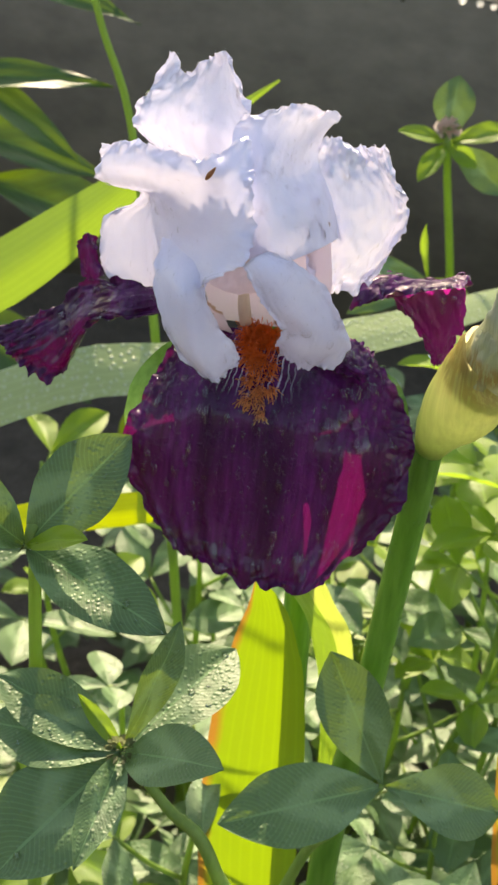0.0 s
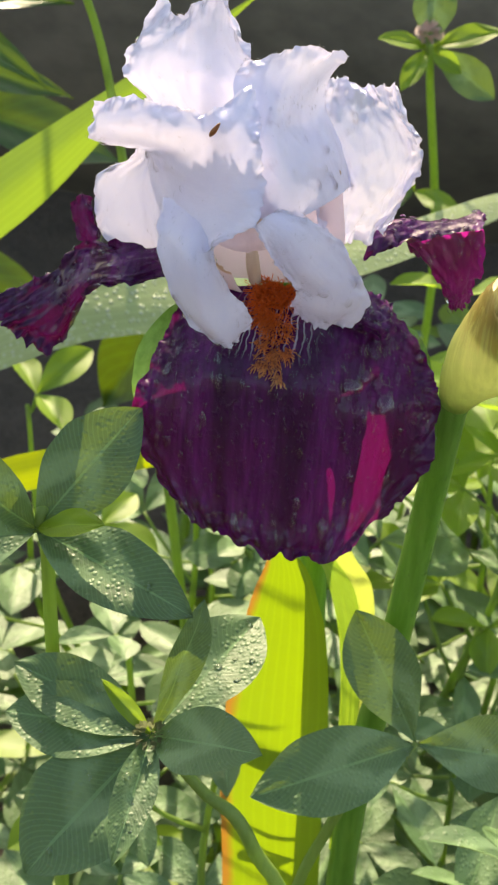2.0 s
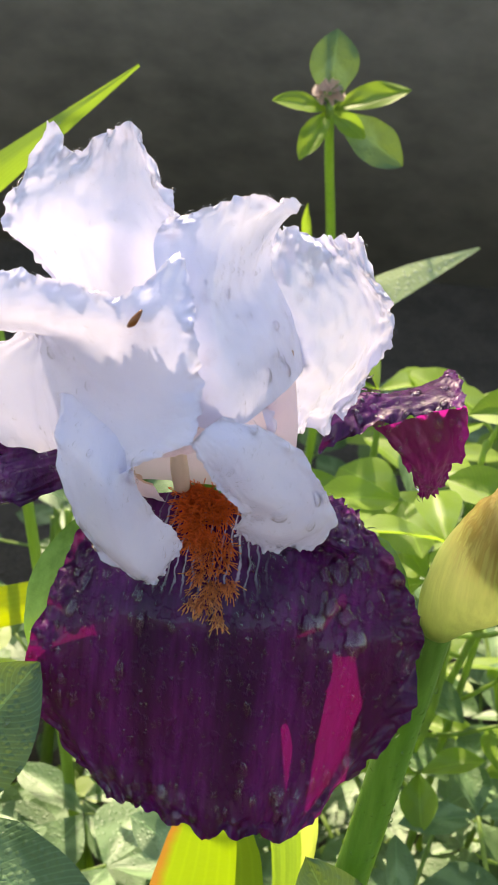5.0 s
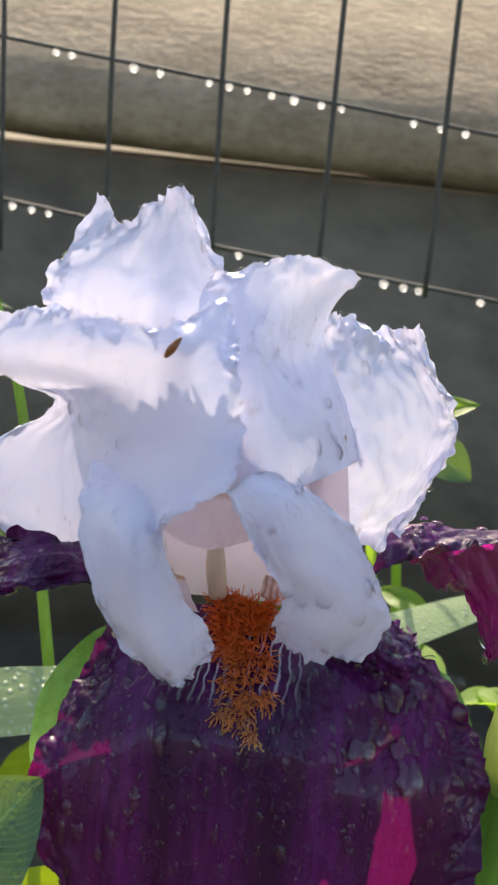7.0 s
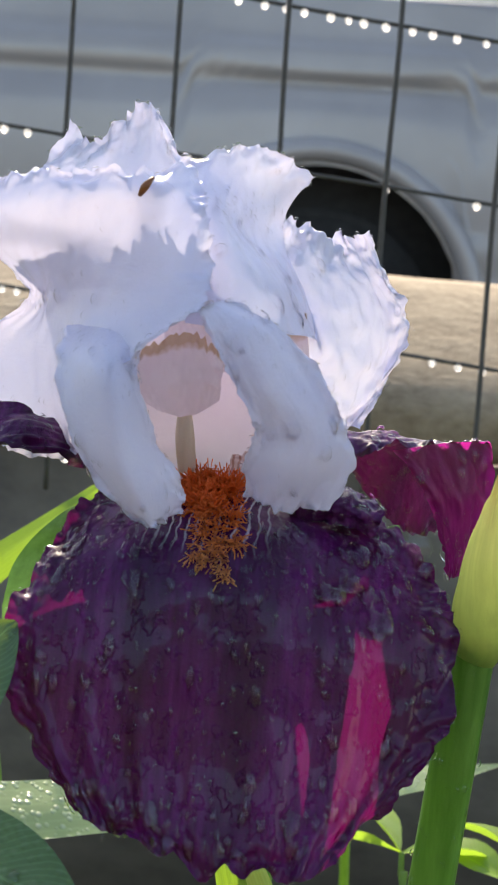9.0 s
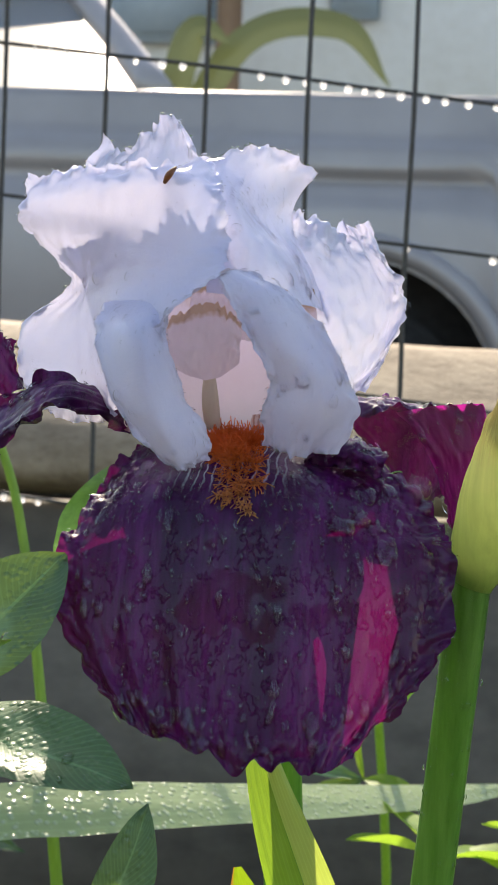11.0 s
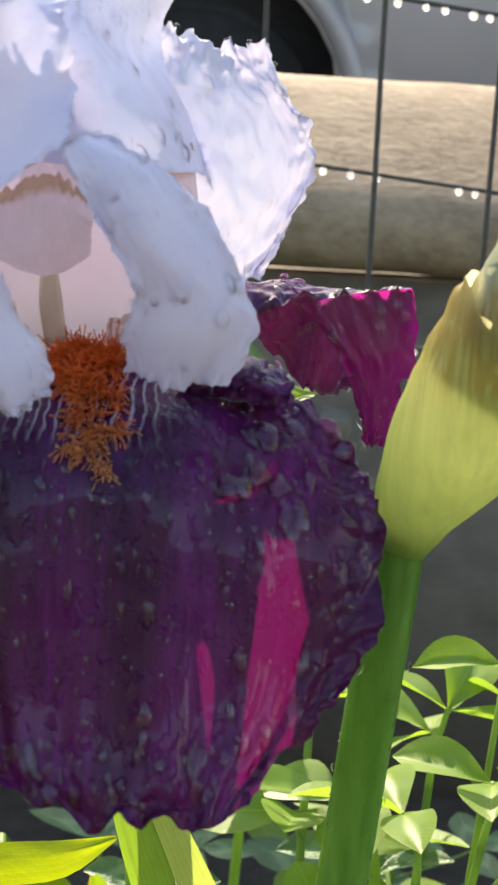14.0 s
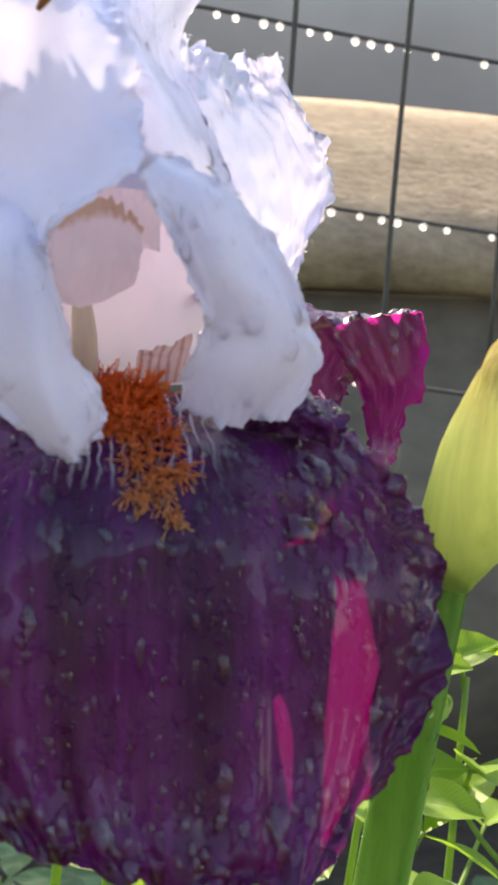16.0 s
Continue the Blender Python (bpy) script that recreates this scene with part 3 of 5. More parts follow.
sheet(bm, [[(-6, 222.5, 481), (2, 222, 480.5), (8, 231, 480), (11.5, 238.5, 479.5), (13, 246, 478)],
           [(-7, 224, 488), (0, 223.5, 489), (4.5, 231, 488.5), (7.5, 239, 487.5), (9.5, 247, 487)],
           [(-9, 228.5, 495.5), (-3, 229, 496), (-0.5, 234, 495.5), (2.2, 239.7, 494), (5.5, 248, 494)],
           [(-12, 238, 501), (-5, 237, 502), (-1, 240, 501.5), (2.5, 244, 500), (6.5, 250, 500)],
           [(-11, 241, 504.5), (-4.5, 241.5, 507), (0, 243.5, 508.3), (5, 246.5, 507), (10, 249.5, 504)]], 64, 64, 0.9, 9, 0.5, "t", 4, 0.2)
part("standard", bm, WHITE, iris)
bm = bmesh.new()
sheet(bm, [[(7, 241, 466), (11.5, 243.5, 464), (16.5, 247, 463.5), (19.5, 249, 465.5)],
           [(6, 240.5, 474), (13.5, 243.5, 473), (20.5, 250, 472), (24.5, 252, 474)],
           [(5, 243, 482), (13.5, 245, 481), (21.5, 252, 481), (26.3, 254, 482.5)],
           [(2, 247, 490), (10.5, 249.5, 490), (18, 254, 489.5), (23, 255, 488.5)],
           [(2, 251, 497), (8.5, 254.5, 497.5), (14, 256.5, 495), (19, 255.5, 496.5)]], 66, 64, 1.8, 10, 0.8, "rtb", 5, 0.34, 0.0010)
part("standard", bm, WHITE, iris)

# style arms over the beard
bm = bmesh.new()
sheet(bm, [[(-3.2, 214.5, 483.3), (-1.2, 217, 484.5), (1, 220, 484.5)],
           [(-0.5, 214.5, 478.5), (3.5, 216.5, 481), (7.5, 222, 481.5)],
           [(2.4, 216, 473), (7.5, 217, 474), (12.5, 224, 476.5)],
           [(5.2, 219.2, 467.5), (12, 219.5, 467), (17, 224, 469.5)],
           [(4.2, 222, 462.5), (11.5, 220.5, 461.5), (19.8, 224.5, 463)],
           [(4.0, 226.5, 456.5), (10, 225, 454.5), (16.5, 226, 455.5)]], 60, 80, 0.7, 7, 0.5, "lrt", 6, 0.2, 0.00008)
part("crest_lobe", bm, WHITE, iris)
bm = bmesh.new()
sheet(bm, [[(-25, 230, 478.5), (-18, 226, 481), (-11, 221.5, 482)],
           [(-24, 222.5, 474.3), (-16, 215, 474), (-11.5, 217.5, 473)],
           [(-20.5, 217.5, 463.5), (-12.5, 213.5, 462), (-8, 221, 463)],
           [(-14.0, 217, 455.5), (-9, 216, 454.5), (-4.8, 223, 457)],
           [(-9.5, 218, 452.3), (-7.5, 218.5, 452), (-4.4, 224.5, 453.3)]], 50, 70, 0.7, 7, 0.5, "lrt", 7, 0.2, 0.00008)
part("crest_lobe", bm, WHITE, iris)


def toothed(bm, cage, seed, size=1.3):
    """A style-arm lip whose upper rim is cut into small uneven teeth."""
    sheet(bm, cage, 90, 26, 0.3, 8, 0.3, "t", seed)
    uvl = bm.loops.layers.uv.verify()
    done = set()
    for f in bm.faces:
        for lp in f.loops:
            u, v = lp[uvl].uv
            if v > 0.72 and lp.vert not in done:
                done.add(lp.vert)
                k = (u * 11 + 0.7 * noise.noise(Vector((u * 9, seed, 0)))) % 1.0
                lp.vert.co.z -= size / 1000 * (1 - abs(2 * k - 1)) * (0.6 + noise.noise(Vector((u * 6, seed * 2.0, 7)))) * (v - 0.72) / 0.28
    return bm


bm = bmesh.new()
toothed(bm, [[(-12.5, 230.5, 468.5), (-9, 231.5, 466.8), (-5, 232.5, 466.8), (-1, 230.5, 469.5)],
             [(-14.4, 227, 472), (-9.5, 225.5, 471.5), (-4.5, 226.5, 473), (-0.7, 228.5, 472.5)],
             [(-15.2, 226, 475), (-9.4, 225, 478.6), (-4.2, 226, 479.6), (-0.6, 228, 476.3)]], 8)
part("style_arm", bm, INNER, iris, "pale pink toothed lip in the throat")
bm = bmesh.new()
toothed(bm, [[(-10, 233.5, 474), (-4, 233.5, 474), (2, 232.5, 473)],
             [(-10, 231.5, 478), (-4, 231, 479), (1.5, 230.5, 478)],
             [(-9.5, 230, 482), (-4, 230, 483.6), (1.5, 229, 482)]], 12, 1.0)
sheet(bm, [[(-15, 239.5, 455), (0, 238.5, 456), (12, 238.5, 457)],
           [(-18, 242.5, 467), (-2, 241.5, 465), (12.5, 240, 468)],
           [(-16, 241.5, 484), (-4, 242.5, 487), (10.5, 241, 483)]], 24, 24)
part("style_arm", bm, INNER, iris, "blush pink inner wall of the throat")
bm = bmesh.new()
tube(bm, [(-0.0066, 0.2347, 0.4675), (-0.0062, 0.2341, 0.463), (-0.0056, 0.2347, 0.458)], [0.0010, 0.0015, 0.0014], 12, 12)
part("anther", bm, ANTHER, iris, "slim tan anther")
for cage, seed in (([[(0.3, 238, 457.2), (3, 236, 457), (6, 235, 457.5)], [(0.6, 238, 459.8), (3.4, 236.5, 460.2), (6.6, 235.5, 461.5)], [(0.9, 238.5, 460.4), (3.8, 237, 461.4), (6.9, 236.1, 463)]], 13),
                   ([[(-22, 239.5, 456.5), (-15, 235.5, 455.3), (-8, 234, 454.8)], [(-23, 238.5, 460), (-16, 233.5, 459.5), (-9, 231.5, 458.5)], [(-23.5, 238.5, 464), (-16, 232, 464), (-10, 228.5, 463.5)]], 15)):
    bm = bmesh.new()
    sheet(bm, cage, 26, 18, 0.4, 6, 0.4, "t", seed)
    part("haft", bm, HAFT if seed < 15 else INNER, iris, "cream petal base with brown-red veins")

# falls
bm = bmesh.new()
sheet(bm, [[(-18.5, 233, 454.5), (-11, 235, 455.5), (-4, 236, 456), (3, 236.5, 456), (10, 237, 455.5), (18, 238, 454.5), (24, 238, 453.5)],
           [(-21, 230.5, 451.5), (-14, 227, 452), (-6, 224, 452), (2, 223, 452), (11, 225.5, 451.5), (21, 231, 450.5), (29.5, 233, 449.5)],
           [(-25.5, 222, 444.5), (-17, 219, 445.5), (-7, 217, 445.5), (2, 216, 445.5), (12, 218.5, 445), (23, 224.5, 444.5), (34.5, 228.5, 444)],
           [(-28, 214.5, 437), (-19, 214.5, 437), (-8, 214, 437.5), (2, 213.5, 437.5), (13, 215.5, 437.5), (25, 220, 438.5), (37, 225, 439)],
           [(-27.5, 211.5, 429), (-18, 211.5, 427.5), (-8, 211.5, 427), (3, 211.5, 427), (14, 213, 427), (26, 217, 428), (36.8, 221, 429.5)],
           [(-22, 210, 419.5), (-14.5, 209, 418), (-6, 208.5, 416.5), (4, 208.5, 416), (14, 209.5, 416), (24, 213.5, 418), (33.5, 217.5, 421)],
           [(-15.5, 207.5, 412.5), (-10, 206, 410), (-3, 204.8, 408), (5, 204, 406.8), (12.5, 204, 406.3), (18.5, 205.2, 406), (24.6, 213.5, 413)]], 130, 130, 1.2, 14, 0.35, "lrt", 9, 0.14, 0.0003, 0.42, 1.9)
front_fall = part("fall", bm, PURPLE, iris, "wet dark purple fall beaded with rain")

bm = bmesh.new()
sheet(bm, [[(11, 231, 452.2), (15, 230, 452.6), (19.5, 228.5, 452.4), (24, 228.5, 450.8)],
           [(11, 230, 454.6), (15, 229, 455.6), (19.5, 228, 455.4), (24.3, 228.2, 453.6)],
           [(12, 233, 456), (16, 232.5, 457.2), (20, 232, 457), (24.2, 232, 454.8)],
           [(12, 238, 455.6), (16, 238, 456.4), (20.5, 238, 456), (24, 237, 454)]], 44, 36, 1.0, 9, 0.7, "lrt", 18, 0.3, 0.0009)
part("rolled_edge", bm, PURPLE_BACK, iris, "rolled wet shoulder of the dark petal")


def turned(cage):
    """A cage in mm of the side fall, swung into the flower's own place."""
    return [[tuple(1000 * c for c in swung([k / 1000 for k in p], 1.02)) for p in row] for row in cage]


bm = bmesh.new()
sheet(bm, [[(-17, 246, 461), (-18, 243, 459), (-19.5, 240, 456)]] + turned([[(-27, 243, 459), (-26, 239, 457.5), (-26, 236, 454)],
           [(-37.5, 251, 455), (-36, 245, 451), (-36, 243, 447.5)],
           [(-46, 252, 446), (-45, 247, 441), (-42, 246, 433)],
           [(-59, 252, 440), (-54, 247, 435), (-46, 247, 430)]]), 40, 60, 2.0, 8, 1.0, "lrt", 10, 0.4)
sheet(bm, turned([[(-34, 250, 457), (-35.5, 249, 456.5), (-37, 250, 455)],
           [(-35.5, 251, 461), (-38, 250, 461), (-40, 251, 459)],
           [(-36.5, 252, 465), (-38.5, 251, 466), (-41, 252, 463)]]), 16, 16, 1.0, 5, 0.8, "lrt", 16, 0.4)
part("fall", bm, PURPLE_BACK, iris)
bm = bmesh.new()
# an arched blade that droops backward, and the lappet that hangs from its front edge
sheet(bm, [[(17, 244, 461), (17, 250, 464.5), (17, 258, 463), (18, 266, 457)],
           [(23, 249, 461.5), (23, 256, 464), (24, 264, 459), (25, 271, 449)],
           [(29, 252, 462), (29, 259, 463), (30, 268, 456), (31, 275, 444)],
           [(35, 254.5, 463), (35.5, 263, 462), (36, 274, 456), (36.5, 282, 445)],
           [(41, 257, 463.5), (41.5, 266, 461), (41.5, 278, 456), (41.5, 288, 448)]], 56, 60, 1.3, 8, 0.9, "lrt", 11, 0.25, 0.0006)
part("fall", bm, PURPLE_BACK, iris)
bm = bmesh.new()
sheet(bm, [[(26, 250.8, 461.8), (33.5, 253.8, 463.2), (41.3, 257.2, 463.8)],
           [(31.5, 251.5, 455), (36.8, 253, 454.5), (42.3, 257, 454)],
           [(35, 256, 446), (38, 256.5, 446), (41, 260, 447)],
           [(36.6, 259.5, 440), (38.2, 260, 439.8), (40.5, 261.5, 441)]], 40, 44, 0.9, 7, 0.7, "lrt", 17, 0.3, 0.0006)
part("lappet", bm, LAPPET, iris, "lappet that hangs from the side fall, painted magenta as lit through")


def beard():
    """Fine curling hairs in tufts, in a tongue over the lip of the front fall."""
    bm = bmesh.new()
    rnd = random.Random(4)
    col = bm.loops.layers.uv.verify()
    line = spline([(-0.0014, 0.2355, 0.4566), (-0.0010, 0.2310, 0.4554), (-0.0002, 0.2248, 0.4531), (0.0008, 0.2190, 0.4494), (0.0016, 0.2158, 0.4462)], 100)
    for tuft in range(200):
        s = rnd.random() ** 1.1
        c = Vector(line[int(s * 99)])
        half = 0.0047 * (1 - 0.30 * s)
        c.x += rnd.uniform(-half, half) * (0.55 + 0.45 * rnd.random())
        if s > 0.45 and rnd.random() < (s - 0.45) * 1.2:
            continue
        lean = Vector((rnd.uniform(-0.5, 0.5) + (c.x - 0.0005) * 90, -0.8, 0.55 - 1.0 * s + rnd.uniform(-0.35, 0.35)))
        for k in range(13):
            d = (lean + Vector((rnd.uniform(-0.5, 0.5), rnd.uniform(-0.3, 0.3), rnd.uniform(-0.5, 0.5)))).normalized()
            size = (0.0020 + 0.0012 * rnd.random()) * (1.0 - 0.25 * s)
            bend = Vector((rnd.uniform(-1, 1), rnd.uniform(-1, 1), rnd.uniform(-1, 1))) * size * 0.35
            root = c + Vector((rnd.uniform(-0.0007, 0.0007), 0.0008, rnd.uniform(-0.0007, 0.0007)))
            a = d.cross(Vector((0.3, 0.2, 1))).normalized()
            b = d.cross(a)
            rings = []
            for q, (p, r) in enumerate(((root, 0.00008), (root + d * size * 0.55 + bend * 0.4, 0.00008), (root + d * size + bend, 0.00011))):
                rings.append([bm.verts.new(p + (a * math.cos(w) + b * math.sin(w)) * r) for w in (0, 2.1, 4.2)])
            for q in (0, 1):
                for i in range(3):
                    f = bm.faces.new((rings[q][i], rings[q][(i + 1) % 3], rings[q + 1][(i + 1) % 3], rings[q + 1][i]))
                    for lp, g in zip(f.loops, (q, q, q + 1, q + 1)):
                        lp[col].uv = (s, g / 2)
            f = bm.faces.new(rings[2])
            for lp in f.loops:
                lp[col].uv = (s, 1)
    return bm


m, n, l = mat("beard")
uv = n.new("ShaderNodeUVMap")
sep = n.new("ShaderNodeSeparateXYZ")
l.new(uv.outputs[0], sep.inputs[0])
tipc = ramp(n, l, sep.outputs["X"], [(0.35, (0.96, 0.20, 0.03)), (0.6, (0.94, 0.30, 0.07)), (0.95, (0.90, 0.46, 0.18))])
rootc = ramp(n, l, sep.outputs["X"], [(0.4, (0.85, 0.15, 0.03)), (0.75, (0.40, 0.12, 0.10))])
BEARD = thin(m, n, l, mixc(n, l, sep.outputs["Y"], rootc, tipc), (0.9, 0.25, 0.02), 0.4, 0.5)
part("beard", beard(), BEARD, iris, "fuzzy burnt-orange beard")

# a small brown fly at rest on the petal
fly = empty("insect", (-0.0124, 0.2205, 0.5), "tiny brown insect resting on a white petal", "insect")
m, n, l = mat("chitin")
CHITIN = principled(m, n, l, ramp(n, l, noise_tex(n, l, coords(n, l), 900), [(0.3, (0.13, 0.035, 0.008)), (0.7, (0.30, 0.10, 0.02))]), 0.3)
bm = bmesh.new()
tube(bm, [(-0.0134, 0.2208, 0.4985), (-0.0126, 0.2203, 0.4998), (-0.0116, 0.2212, 0.5012)], [0.0003, 0.0006, 0.0002], 8, 8)
part("body", bm, CHITIN, fly)

# ---- the closed bud on its own stem ----
bud = empty("iris_bud", (0.040, 0.235, 0.0), "closed iris bud in green and papery spathe, dark purple tip", "flower bud")
bm = bmesh.new()
tube(bm, [(0.022, 0.262, 0.0), (0.026, 0.252, 0.25), (0.0335, 0.240, 0.352), (0.0372, 0.236, 0.400), (0.0400, 0.2330, 0.4375)], [0.0045, 0.0042, 0.0038, 0.0036, 0.0035], 16, 40)
part("stem", bm, STEM, bud, "thick green stem beaded with dew")
bm = bmesh.new()
tube(bm, [(0.0398, 0.2332, 0.4335), (0.0420, 0.2325, 0.4405), (0.0455, 0.2310, 0.4480), (0.0492, 0.2285, 0.4565), (0.0521, 0.2258, 0.4640), (0.0530, 0.2245, 0.4675)], [0.0036, 0.0062, 0.0086, 0.0092, 0.0090, 0.0087], 48, 56, False)
for v in bm.verts:
    # the rim slants down to the outer side, flares and is torn
    k = max(0.0, (v.co.z - 0.455) / 0.0125)
    v.co.z -= k * (0.0045 + (v.co.x - 0.053) * 0.55)
    v.co += Vector((noise.noise(v.co * 260), noise.noise(v.co * 270), noise.noise(v.co * 420) * 2)) * (0.0001 + 0.0006 * k)
part("spathe", bm, SHEATH, bud, "swollen green spathe with a torn brown-veined rim")
bm = bmesh.new()
tube(bm, [(0.0495, 0.2283, 0.4570), (0.0520, 0.2257, 0.4640), (0.0543, 0.2222, 0.4725), (0.0556, 0.2198, 0.4830)], [0.0082, 0.0080, 0.0071, 0.0062], 44, 44, False)
for v in bm.verts:
    k = max(0.0, (v.co.z - 0.460) / 0.02)
    v.co += Vector((noise.noise(v.co * 300), noise.noise(v.co * 310), noise.noise(v.co * 250) * 2)) * (0.0003 + 0.0006 * k)
part("inner_sheath", bm, PAPER, bud, "pale papery inner sheath, creased and clear")
bm = bmesh.new()
sheet(bm, [[(45, 222, 462), (48, 218, 461), (53, 216.5, 461)],
           [(46.0, 222, 468), (49, 216.5, 468), (54, 215, 468)],
           [(47.2, 221.5, 474), (50.5, 216, 475), (55.5, 214.5, 474)]], 26, 24, 0.5, 6, 0.6, "lrt", 31)
part("paper_flap", bm, PAPER, bud, "torn papery flap of the spathe")
bm = bmesh.new()
tube(bm, [(0.0550, 0.2212, 0.4760), (0.0560, 0.2192, 0.4850), (0.0563, 0.2182, 0.4960), (0.0563, 0.2176, 0.5065)], [0.0048, 0.0056, 0.0057, 0.0054], 44, 36)
for v in bm.verts:
    # rolled, creased sides and a crumpled, torn end
    k = max(0.0, (v.co.z - 0.497) / 0.008)
    a = math.atan2(v.co.y - 0.2182, v.co.x - 0.0562)
    crease = noise.noise(Vector((a * 1.6, v.co.z * 90, 3.0))) * 0.0007 + noise.noise(v.co * 420) * 0.0004
    v.co += Vector((math.cos(a), math.sin(a), 0)) * crease
    v.co.z += k * (noise.noise(Vector((a * 2.6, 1.0, 0.5))) * 0.0012 + noise.noise(v.co * 900) * 0.0008)
part("petal_tip", bm, TIP, bud, "dark purple rolled petals")


# ---- iris leaves ----
def blade(points, widths, facing, material, label, keel=0.12):
    bm = bmesh.new()
    ribbon(bm, points, widths, facing, keel)
    ob = part("iris_leaf", bm, material)
    return tagged(ob, label, "leaf", "iris leaves")


GLINT = (0.14, -0.52, 0.87)
blade([(0.004, 0.264, 0.0), (0.003, 0.260, 0.2), (0.002, 0.255, 0.265), (0.003, 0.2515, 0.310), (0.0042, 0.248, 0.341), (0.0042, 0.2465, 0.353), (0.0038, 0.245, 0.366), (0.0008, 0.2434, 0.3785)], [0.030, 0.032, 0.032, 0.0295, 0.0227, 0.0185, 0.0115, 0.0015], [(-0.15, -1, 0.1)] * 8, BROADLEAF, "broad yellow-green iris leaf with a browned edge", 0.06)
# a folded leaf: a pale green face, and beside it a narrow fold painted sunlit
folded = empty("iris_leaf", (0.03, 0.268, 0.0), "pale green iris leaf folded along an edge painted sunlit yellow", "leaf", "iris leaves")
bm = bmesh.new()
sheet(bm, [[(20, 282, 0), (23, 281, 0), (26, 280, 0)],
           [(20, 278, 200), (23, 276, 200), (26, 274, 200)],
           [(19, 271, 300), (22, 268.5, 300), (25, 266, 300)],
           [(13, 262, 348), (17.5, 259, 348), (22, 256, 348)],
           [(5, 252, 374), (9, 250.5, 373), (13.5, 248.5, 372)],
           [(0.8, 250, 396), (2.8, 248, 396.5), (4.6, 246.5, 397)],
           [(0.6, 249.5, 412), (1.0, 249, 412), (1.4, 248.5, 412)]], 14, 60, 0.2, 4, 0.1, "lr", 41)
part("blade_face", bm, BLADE, folded)
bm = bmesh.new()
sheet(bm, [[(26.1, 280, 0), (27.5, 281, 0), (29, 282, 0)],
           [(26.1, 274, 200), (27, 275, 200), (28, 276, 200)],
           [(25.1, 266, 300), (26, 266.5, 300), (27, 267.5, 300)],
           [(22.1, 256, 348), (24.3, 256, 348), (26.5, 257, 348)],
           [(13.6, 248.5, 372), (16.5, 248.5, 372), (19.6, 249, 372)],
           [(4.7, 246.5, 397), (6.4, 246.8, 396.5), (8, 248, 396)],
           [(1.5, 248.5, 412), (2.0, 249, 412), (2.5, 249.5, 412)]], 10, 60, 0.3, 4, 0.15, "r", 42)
part("blade_fold", bm, SUNLIT_FOLD, folded, "narrow fold with sunlight painted in as yellow")
blade([swung(p, 1.27) for p in [(-0.30, 0.30, 0.0), (-0.22, 0.32, 0.22), (-0.14, 0.34, 0.36), (-0.073, 0.35, 0.411), (-0.039, 0.352, 0.442), (-0.0015, 0.353, 0.475)]], [0.025, 0.025, 0.025, 0.0235, 0.0115, 0.0008], [(0.4, -1, 0.6)] * 6, BLADE, "long arching green iris leaf lit by the sun")
blade([(-0.34, 0.36, 0.0), (-0.25, 0.36, 0.2), (-0.17, 0.365, 0.295), (-0.10, 0.378, 0.338), (-0.058, 0.395, 0.342), (-0.02, 0.435, 0.335), (0.016, 0.480, 0.326), (0.05, 0.535, 0.315), (0.081, 0.572, 0.3105)], [0.02, 0.02, 0.021, 0.021, 0.020, 0.018, 0.0155, 0.0115, 0.001], [GLINT] * 9, WETBLADE, "long bent iris leaf covered in glittering dew", 0.04)
blade([(-0.17, 0.32, 0.0), (-0.165, 0.325, 0.2), (-0.142, 0.335, 0.275), (-0.105, 0.346, 0.296), (-0.062, 0.355, 0.3065), (-0.035, 0.358, 0.3145), (-0.017, 0.360, 0.3165), (-0.0045, 0.360, 0.3225)], [0.015, 0.016, 0.015, 0.013, 0.0115, 0.010, 0.0085, 0.001], [(0.0, -0.75, 0.65)] * 8, YELLOW, "short yellow-green iris leaf bent sideways", 0.05)
blade([swung(p) for p in [(0.120, 0.27, 0.0), (0.117, 0.275, 0.2), (0.104, 0.28, 0.262), (0.088, 0.283, 0.300)]], [0.03, 0.032, 0.026, 0.003], [(-0.2, -0.8, 0.6)] * 4, BROADLEAF, "yellowing iris leaf with a withered brown tip", 0.05)


def broad_leaf(base, tip, width, up, material, root):
    """A long pointed leaf with a crease and its stalk down to the soil."""
    base, tip, root, width = swung(base, 1.3), swung(tip, 1.3), swung(root), width * 1.3
    top = empty("peony", root, "dark green pointed peony leaf with sunlit edge", "leaf", "peony leaves")
    bm = bmesh.new()
    b = Vector(base)
    tube(bm, [root, tuple((Vector(root) + b) / 2 + Vector((0.01, 0, 0.03))), tuple(b)], [0.003, 0.0025, 0.0015], 7, 16)
    part("stalk", bm, CSTEM, top)
    bm = bmesh.new()
    leaflet(bm, base, tip, width, up, 0.35, 0.12, 0.5, 11, 20, b.x * 50, 1.1)
    part("leaf_blade", bm, material, top)
    return top


broad_leaf((-0.125, 0.45, 0.432), (-0.0577, 0.45, 0.4375), 0.012, (0, -0.6, 1), PEONY, (-0.20, 0.48, 0.0))
broad_leaf((-0.118, 0.46, 0.436), (-0.0655, 0.45, 0.407), 0.013, (0.3, -0.6, 1), PEONY, (-0.21, 0.49, 0.0))
broad_leaf((-0.130, 0.52, 0.455), (-0.055, 0.53, 0.436), 0.014, (0, -0.6, 1), PEONY, (-0.19, 0.54, 0.0))
broad_leaf((-0.140, 0.50, 0.40), (-0.062, 0.52, 0.375), 0.018, (0, -0.7, 1), PEONY, (-0.20, 0.55, 0.0))
broad_leaf((-0.120, 0.54, 0.36), (-0.045, 0.55, 0.335), 0.028, (0.2, -0.7, 1), PEONY, (-0.16, 0.56, 0.0))
